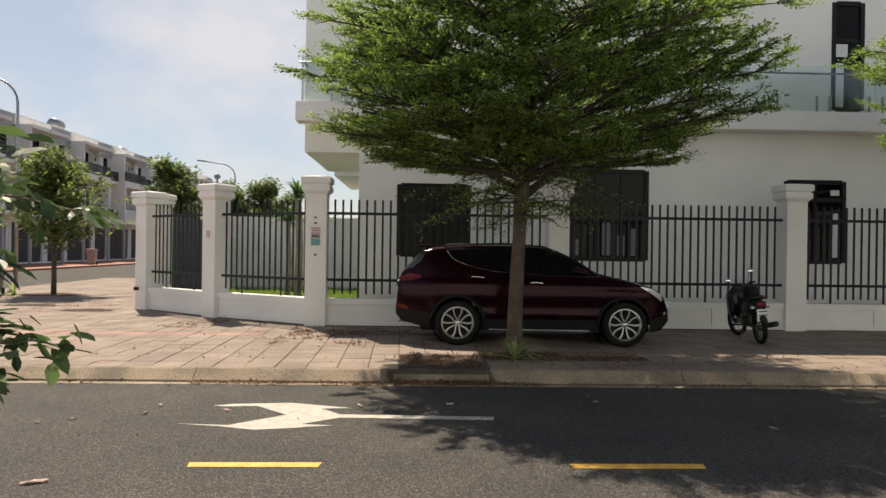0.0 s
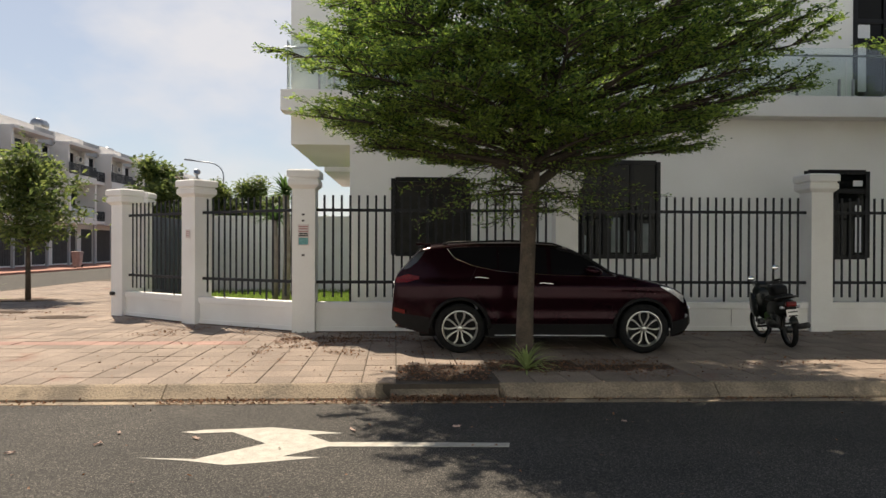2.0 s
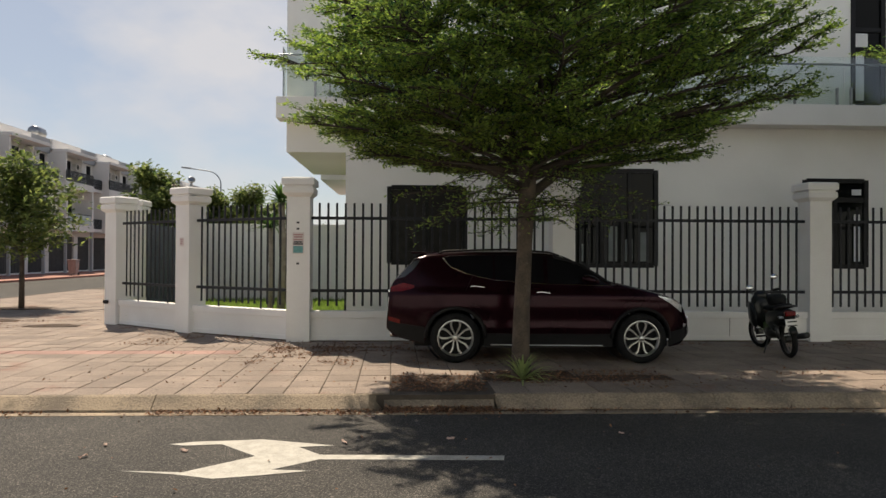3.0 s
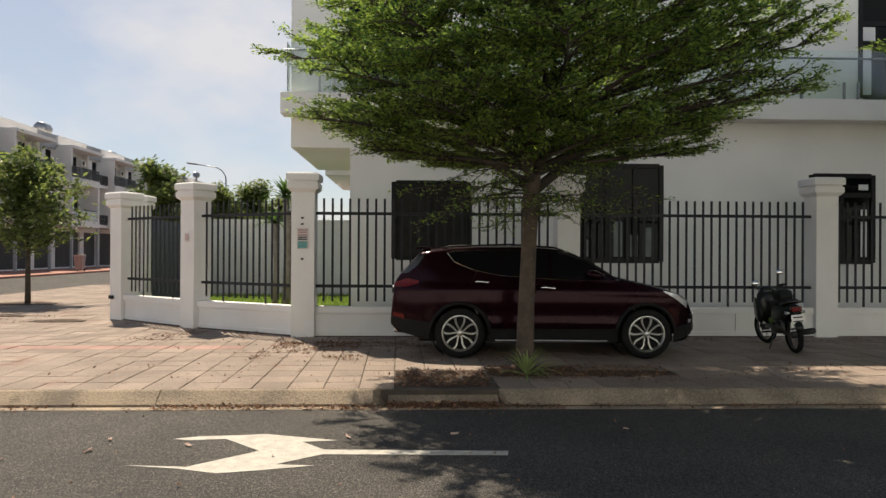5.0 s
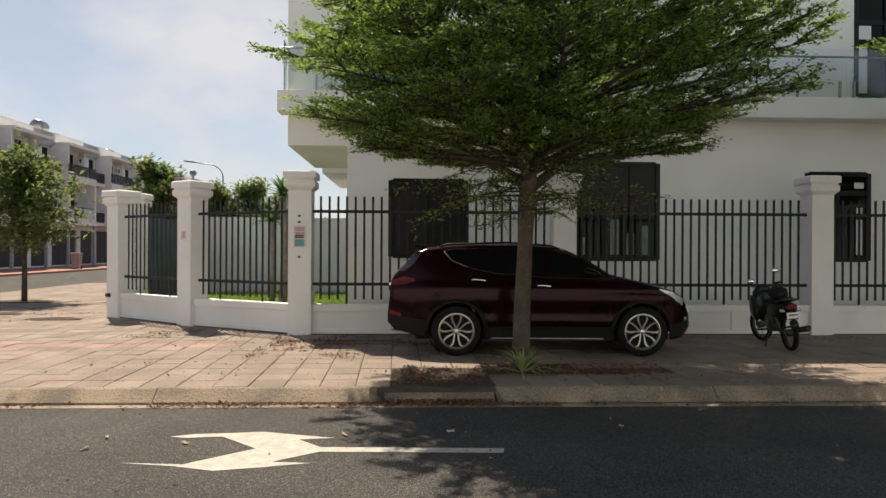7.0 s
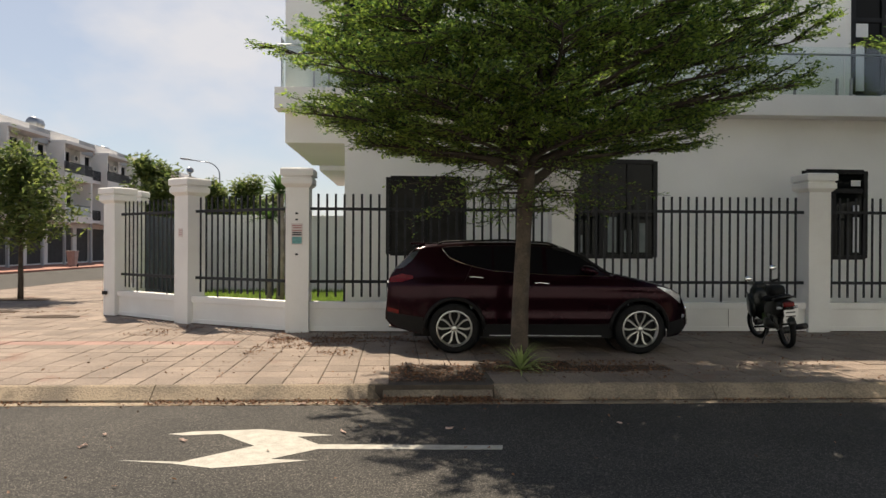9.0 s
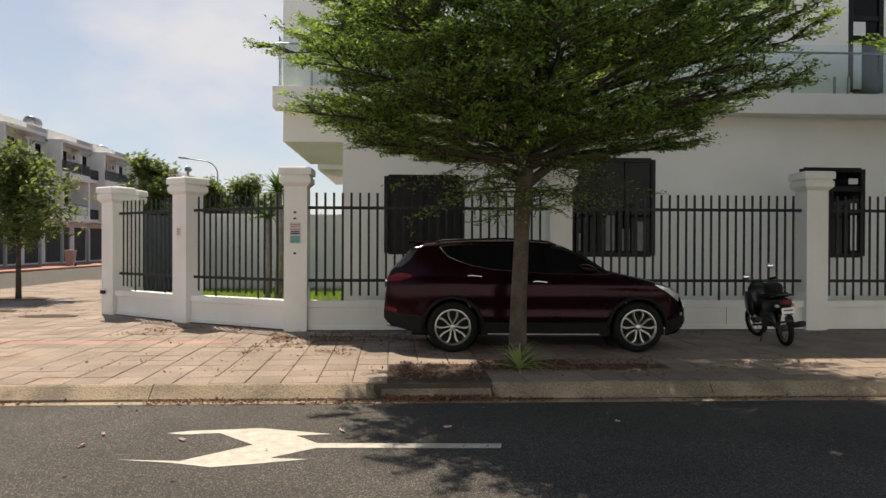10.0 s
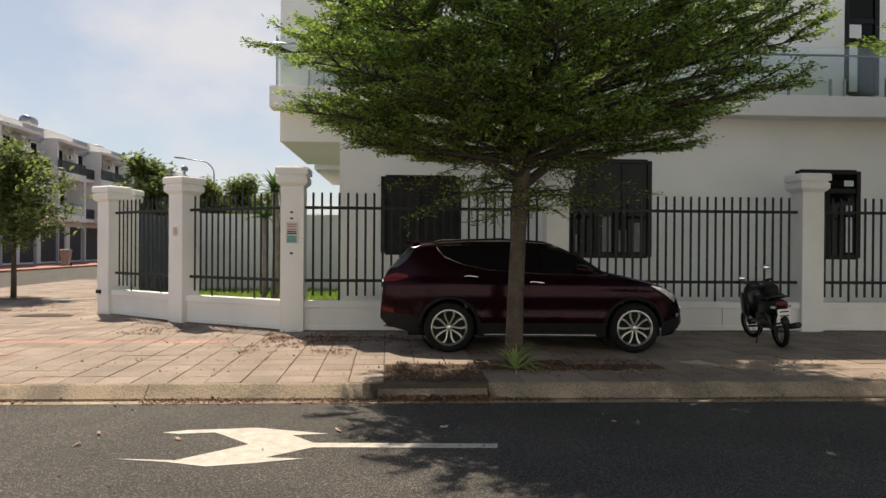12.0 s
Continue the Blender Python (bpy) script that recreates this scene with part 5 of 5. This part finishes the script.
M_CREAM = material("white_row_house_paint", (0.82, 0.8, 0.77), (0.74, 0.72, 0.69), 0.8, 0.6, 20, 0.1, stain=(0.5, 0.48, 0.45), stain_at=0.66)
M_GATE = material("dark_folding_gate", (0.06, 0.06, 0.062), (0.04, 0.04, 0.042), 0.6, 4, 40, 0.1)


def row_house(m):
    """Local x runs along the street, the front faces -y: a projecting white bay beside a grey window bay."""
    t = thing("row_house", m, "white three-storey row house with recessed balconies and a grey parapet panel", "house", "row houses")
    w, bay = 7.9, 4.85
    doors = ((2.9, 3.9, 7.3, 9.3), (0.6, 1.7, 3.95, 6.1), (2.4, 4.2, 3.95, 6.1))
    wins = ((5.15, 6.1, 7.95, 9.3), (6.7, 7.6, 7.95, 9.3), (5.15, 6.1, 4.4, 6.0), (6.7, 7.6, 4.4, 6.0))
    holes = doors + wins + ((0.35, 4.5, 0.1, 3.0), (5.2, 7.6, 0.1, 3.0))
    part("front_wall", wall_panel(0.02, w - 0.02, 0, 9.6, 0, 0.25, holes), M_CREAM, t)
    for x0, x1 in ((0.02, 0.25), (w - 0.25, w - 0.02)):
        part("party_wall", boxed(x0, x1, 0.25, 11, 0, 9.6), M_CREAM, t)
    part("back_wall", boxed(0.25, w - 0.25, 10.8, 11, 0, 9.6), M_CREAM, t)
    part("roof", boxed(0.0, w, -0.1, 11, 9.6, 9.85), M_CREAM, t)
    for z in (3.7, 7.1):
        part("floor", boxed(0.25, w - 0.25, 0.25, 10.8, z - 0.2, z), M_CREAM, t)
    part("parapet", boxed(0.0, bay, -0.35, -0.1, 9.75, 10.55, 0.02), M_CREAM, t)
    part("parapet", boxed(bay, w, -0.2, -0.102, 9.4, 10.55, 0.02), M_GREYWALL, t, "grey painted parapet panel")
    part("canopy", boxed(0.0, bay + 0.5, -1.6, -0.352, 9.55, 9.8, 0.02), M_CREAM, t)
    part("canopy_wall", boxed(0.02, 0.25, -1.4, -0.002, 7.3, 9.548), M_CREAM, t)
    part("canopy_wall", boxed(bay - 0.1, bay + 0.1, -0.5, -0.002, 7.3, 9.548), M_CREAM, t)
    # white frame round the recessed balcony of the middle floor
    part("bay_slab", boxed(0.0, bay, -1.5, -0.002, 6.75, 7.3, 0.02), M_CREAM, t)
    part("bay_slab", boxed(0.0, bay, -1.5, -0.002, 3.35, 3.9, 0.02), M_CREAM, t)
    part("bay_cheek", boxed(0.02, 0.3, -1.48, -0.002, 3.902, 6.748), M_CREAM, t)
    part("bay_cheek", boxed(bay - 0.3, bay - 0.02, -1.48, -0.002, 3.902, 6.748), M_CREAM, t)
    part("side_slab", boxed(bay + 0.002, w, -0.9, -0.002, 6.95, 7.2, 0.02), M_CREAM, t)
    part("side_slab", boxed(bay + 0.002, w, -0.9, -0.002, 3.45, 3.7, 0.02), M_CREAM, t)
    for x0, x1, y, z, solid in ((0.05, bay - 0.05, -1.45, 7.3, True), (bay + 0.05, w - 0.05, -0.86, 7.2, True), (bay + 0.05, w - 0.05, -0.86, 3.7, True), (0.32, bay - 0.32, -1.42, 3.9, False)):
        r = part("balcony_rail", boxed(x0, x1, y - 0.02, y + 0.02, z + 0.82, z + 0.88), M_BAR, t)
        if solid:
            bm = boxed(x0, x1, y - 0.012, y + 0.012, z + 0.04, z + 0.1)
            n = int((x1 - x0) / 0.16)
            for k in range(n + 1):
                x = x0 + (x1 - x0) * k / n
                box(bm, x - 0.045, x + 0.045, y - 0.012, y + 0.012, z + 0.1, z + 0.82)
            part("rail_panel", bm, M_BAR, r)
        else:
            part("rail_glass", boxed(x0, x1, y - 0.006, y + 0.006, z + 0.02, z + 0.8), M_GREYGLASS, r)
    for h in doors + wins:
        wd = new("window")
        wd.parent = t
        bm = bmesh.new()
        mid = (h[0] + h[1]) / 2
        for a in ((h[0], h[0] + 0.07, h[2], h[3]), (h[1] - 0.07, h[1], h[2], h[3]), (h[0] + 0.07, h[1] - 0.07, h[2], h[2] + 0.07), (h[0] + 0.07, h[1] - 0.07, h[3] - 0.07, h[3]), (mid - 0.03, mid + 0.03, h[2] + 0.07, h[3] - 0.07)):
            box(bm, a[0], a[1], 0.06, 0.13, a[2], a[3])
        part("frame", bm, M_FRAME, wd)
        part("pane", boxed(h[0] + 0.02, h[1] - 0.02, 0.09, 0.105, h[2] + 0.02, h[3] - 0.02), M_PANE, wd)
    # ground floor: posts, folding gates and their backing
    for x in (0.1, bay - 0.2):
        part("porch_post", boxed(x, x + 0.18, -1.45, -1.27, 0, 3.348), M_GREYWALL, t)
    for x0, x1 in ((0.35, 4.5), (5.2, 7.6)):
        bm = bmesh.new()
        n = int((x1 - x0) / 0.2)
        for k in range(n):
            x = x0 + 0.03 + k * 0.2
            box(bm, x, x + 0.13, 0.06, 0.12, 0.15, 2.95)
        tagged(part("folding_gate", bm, M_GATE, t), kind="stuff")
        part("gate_backing", boxed(x0, x1, 0.3, 0.34, 0, 3.0), M_GATE, t)
    ac = part("air_conditioner", boxed(4.05, 4.75, -0.34, -0.03, 8.6, 9.1, 0.02), M_CREAM, t)
    bm = bmesh.new()
    lathe(bm, [(0.2, 0.0), (0.2, 0.02), (0.03, 0.025)], 16, pose(4.35, -0.35, 8.85, 90, 0, 0))
    part("fan_grille", bm, M_FRAME, ac)
    return t


M_GREYGLASS = material("frosted_grey_glass", (0.4, 0.44, 0.44), (0.34, 0.38, 0.38), 0.2, 2, 30, 0.0)
first = row_house(pose(-28.6, 26.3, 0.12, 0, 0, 90))
for k in range(1, 9):
    copy_thing(first, pose(-28.6, 26.3 + 7.9 * k, 0.12, 0, 0, 90))


def water_tank(m):
    tank = thing("water_tank", m, "silver steel water tank on a house roof", "tank", "water tanks")
    bm = bmesh.new()
    lathe(bm, [(0.02, -0.72), (0.4, -0.66), (0.5, -0.58), (0.52, -0.2), (0.5, 0.0), (0.52, 0.2), (0.5, 0.58), (0.4, 0.66), (0.02, 0.72)], 20, pose(0, 0, 1.7, 90, 0, 0))
    part("drum", bm, M_STEEL, tank, smooth=True)
    for y in (-0.4, 0.4):
        for x in (-0.35, 0.35):
            part("leg", boxed(x - 0.03, x + 0.03, y - 0.03, y + 0.03, 0, 1.4), M_STEEL, tank)
        part("cradle", boxed(-0.45, 0.45, y - 0.03, y + 0.03, 1.18, 1.28), M_STEEL, tank)
    return tank


tank = water_tank(pose(-31, 61.0, 9.97))
copy_thing(tank, pose(-31.5, 75.5, 9.6, 0, 0, 0))
# unseen plain house behind the starting point, added to bounce light onto the walls
M_BACK = material("pale_green_bounce_wall", (0.78, 0.84, 0.84), (0.7, 0.76, 0.76), 0.85, 0.5, 15, 0.1)
back = thing("opposite_house", None, "plain pale green unseen house, added to bounce light across the road", "house")
part("wall", boxed(-34, 44, -14, -7, 0, 9, 0.05), M_BACK, back)
part("roof", boxed(-34.3, 44.3, -14.3, -6.8, 9, 9.3, 0.05), M_BACK, back)

# ---------- kerb stones, tree pits, tiles and litter ----------
kerb = thing("kerb", None, "weathered concrete kerb with a sloping face", "kerb", kind="structure")


def kerb_stone(x0, x1, back=0.0, top=G, mat=None, cut0=0.0, cut1=0.0):
    bm = bmesh.new()
    y = KY + back
    sec = [(y, -0.02), (y + 0.004, 0.025), (y + 0.155, top - 0.012), (y + 0.18, top), (y + 0.22, top), (y + 0.22, -0.02)]
    rings = [[bm.verts.new((x + (cut if n < 4 else 0.0), a, b)) for n, (a, b) in enumerate(sec)] for x, cut in ((x0 + 0.004, cut0), (x1 - 0.004, cut1))]
    for k in range(6):
        bm.faces.new((rings[0][k], rings[0][(k + 1) % 6], rings[1][(k + 1) % 6], rings[1][k]))
    bm.faces.new(rings[0][::-1])
    bm.faces.new(rings[1])
    bmesh.ops.recalc_face_normals(bm, faces=bm.faces)
    part("kerb_stone", bm, mat or M_KERB, kerb)


x = -0.32
while x > -10:
    kerb_stone(max(x - 2.5, -10.3), x, cut1=-0.16 if x > -1 else 0.0)
    x -= 2.5
kerb_stone(-0.32, 0.92, 0.1, G - 0.02)
x = 0.92
while x < 22:
    kerb_stone(x, x + 2.5, cut0=0.12 if x < 1 else 0.0)
    x += 2.5
part("gap_line", flat([(-10.3, KY + 0.005), (30, KY + 0.005), (30, KY - 0.028), (-10.3, KY - 0.028)], 0.008, 0.004), M_SOIL, kerb)
PITS = [(-0.26, 0.86, 9.02, 10.12), (0.9, 2.1, 9.62, 10.35), (2.15, 3.3, 9.6, 10.2), (9.4, 10.5, 9.4, 10.4)]
for a, b, c, d in PITS:
    bm = bmesh.new()
    bmesh.ops.create_grid(bm, x_segments=14, y_segments=12, size=0.5)
    for v in bm.verts:
        v.co = Vector((a + (b - a) * (v.co.x + 0.5), c + (d - c) * (v.co.y + 0.5), G - 0.006 + 0.02 * noise.noise(v.co * 6)))
    tagged(part("soil_pit", bm, M_SOIL), "dark bare soil pit with dead leaves in the pavement", "soil", kind="structure")


def tile_mesh(s, h):
    bm = bmesh.new()
    r = s - 0.008
    lo = [bm.verts.new((sx * s, sy * s, -0.03)) for sx, sy in ((-1, -1), (1, -1), (1, 1), (-1, 1))]
    mi = [bm.verts.new((sx * s, sy * s, h - 0.004)) for sx, sy in ((-1, -1), (1, -1), (1, 1), (-1, 1))]
    up = [bm.verts.new((sx * r, sy * r, h)) for sx, sy in ((-1, -1), (1, -1), (1, 1), (-1, 1))]
    for a, b in ((lo, mi), (mi, up)):
        for k in range(4):
            bm.faces.new((a[k], a[(k + 1) % 4], b[(k + 1) % 4], b[k]))
    bm.faces.new(up)
    return bm


TP = 0.4
TILE = mesh_from("tile", tile_mesh(TP / 2 - 0.006, 0.0), M_TILE)
M_REDTILE = material("faded_red_paving_tile", (0.33, 0.2, 0.165), (0.24, 0.14, 0.11), 0.85, 1.3, 45, 0.6, 0.012, piece=0.14, grain=1.3)
RED_TILE = mesh_from("red_tile", tile_mesh(TP / 2 - 0.006, 0.0), M_REDTILE)
rng = random.Random(21)
rest_v, rest_f = [], []
y0 = KY + 0.235
count = 0
for j in range(58):
    for i in range(-34, 42):
        y = y0 + (j + 0.5) * TP
        x = -0.25 + (i + 0.5) * TP - 0.025 * (y - y0)
        if any(a - 0.05 < x < b + 0.05 and c - 0.05 < y < d + 0.05 for a, b, c, d in PITS):
            continue
        if x > -6.9 and y > 13.72 + max(0, (-2.03 - x) * 0.7) + 0.1:
            continue
        if x < CROSS_R + 0.3 or (x < CROSS_R + 4.2 and y < KY + 4.2 and math.hypot(x - CROSS_R - 4.2, y - KY - 4.2) > 3.8):
            continue
        dz, tx, ty = rng.uniform(-0.003, 0.003), rng.uniform(-0.4, 0.4), rng.uniform(-0.4, 0.4)
        m = pose(x, y, G + dz, tx, ty, 1.4)
        if 11.9 < y < 12.35 and x < -2.6:
            piece("red_tile", RED_TILE, pavement, m)
        elif -4.3 < x < 5.3 and y < 13.8 and count < 300 and not (x > 3.4 and y > 11):
            piece("tile", TILE, pavement, m)
            count += 1
        else:
            k = len(rest_v)
            h = TP / 2 - 0.006
            for s, z in ((h, -0.03), (h, -0.004), (h - 0.008, 0.0)):
                rest_v += [tuple(m @ Vector((sx * s, sy * s, z))) for sx, sy in ((-1, -1), (1, -1), (1, 1), (-1, 1))]
            for a in (0, 4):
                rest_f += [(k + a + q, k + a + (q + 1) % 4, k + a + 4 + (q + 1) % 4, k + a + 4 + q) for q in range(4)]
            rest_f.append((k + 8, k + 9, k + 10, k + 11))
me = bpy.data.meshes.new("paving")
me.from_pydata(rest_v, [], rest_f)
me.materials.append(M_TILE)
rest = new("paving", me)
rest.parent = pavement
tagged(rest, kind="stuff")


def litter():
    rng = np.random.default_rng(12)
    pts = []

    def scatter(n, x0, x1, y0, y1, z, clump=0.0, size=1.2):
        """clump: leaves gather only where a soft noise passes this value."""
        done = tries = 0
        while done < n and tries < n * 30:
            tries += 1
            x, y = rng.uniform(x0, x1), rng.uniform(y0, y1)
            if clump and noise.fractal(Vector((x * size, y * size * 1.8, 3.7)), 1.0, 2.0, 3) < clump:
                continue
            pts.append((x, y, z + rng.uniform(0.002, 0.018)))
            done += 1
    scatter(1100, -0.3, 0.9, 8.55, 8.8, 0.01)
    scatter(900, -2.8, 1.6, 8.5, 8.66, 0.006)
    scatter(500, -6, 7, 8.46, 8.66, 0.006, 0.1, 2.0)
    scatter(160, -6, 7, 8.35, 8.62, 0.006)
    scatter(700, -0.25, 0.85, 9.0, 10.1, G)
    scatter(1100, 0.9, 3.3, 9.5, 10.4, G)
    scatter(1300, -2.4, 1.2, 10.9, 13.5, G, 0.22, 1.5)
    scatter(900, -2.3, -0.2, 12.1, 12.9, G, 0.1, 1.6)
    scatter(900, -5.2, -1.6, 13.0, 15.6, G, 0.18, 1.2)
    scatter(700, -9.5, -4.0, 14.5, 19.5, G, 0.28, 0.9)
    scatter(300, -4.5, 1.0, 9.2, 13.6, G)
    scatter(420, 1.0, 6.8, 9.0, 10.6, G, 0.1, 1.5)
    scatter(450, 3.5, 9.0, 12.6, 13.7, G, 0.05, 1.4)
    scatter(150, -3, 6, 9, 13, G)
    scatter(60, -4.5, 5, 5, 8.4, 0.004)
    pts = [p for p in pts if not (p[0] > -6.9 and p[1] > 13.66 + max(0, (-2.03 - p[0]) * 0.66))]
    w = np.column_stack((rng.normal(0, 1, len(pts)), rng.normal(0, 1, len(pts)), rng.normal(0, 0.25, len(pts))))
    tagged(leaf_cloud("leaf_litter", pts, w, 0.04, M_LITTER, None, seed=4, wide=0.5), "scattered dry brown leaves along kerb and soil pits", "leaves", kind="stuff")


litter()

# crumpled scraps and dry pale leaves lying on the road
M_SCRAP = material("pinkish_card", (0.5, 0.36, 0.3), (0.36, 0.25, 0.2), 0.8, 14, 90, 0.3, 0.004)


def scrap(x, y, length, width, turn, seed, label, mat):
    rng = random.Random(seed)
    bm = bmesh.new()
    lo, hi = [], []
    for k in range(12):
        a = 2 * math.pi * k / 12
        r = rng.uniform(0.7, 1.1)
        px, py = length / 2 * r * math.cos(a), width / 2 * r * math.sin(a)
        z = rng.uniform(0.002, 0.02)
        lo.append(bm.verts.new((px, py, z)))
        hi.append(bm.verts.new((px * 0.96, py * 0.96, z + 0.004)))
    mid_lo, mid_hi = bm.verts.new((0, 0, 0.012)), bm.verts.new((0, 0, 0.017))
    for k in range(12):
        n = (k + 1) % 12
        bm.faces.new((lo[k], lo[n], hi[n], hi[k]))
        bm.faces.new((hi[k], hi[n], mid_hi))
        bm.faces.new((lo[n], lo[k], mid_lo))
    bmesh.ops.transform(bm, matrix=pose(x, y, 0.004, 0, 0, turn), verts=bm.verts)
    tagged(part("scrap", bm, mat), label, "litter", "scraps on the road")


scrap(-2.72, 4.85, 0.2, 0.06, 28, 3, "crumpled pinkish card scrap on the asphalt", M_SCRAP)
scrap(-1.17, 8.5, 0.14, 0.07, 20, 8, "pinkish card scrap in the leaf-strewn gutter", M_SCRAP)
for k, (x, y) in enumerate(((-3.6, 6.55), (-3.35, 6.7), (-2.75, 6.95), (-2.72, 7.3), (-1.97, 7.1), (-0.45, 8.35), (-1.0, 8.5), (-0.8, 8.52), (-0.62, 7.35), (2.0, 7.6), (0.35, 7.45))):
    scrap(x, y, 0.07 + 0.03 * (k % 3), 0.035, 37 * k, 30 + k, "curled pale dry leaf on the asphalt", M_SCRAP)
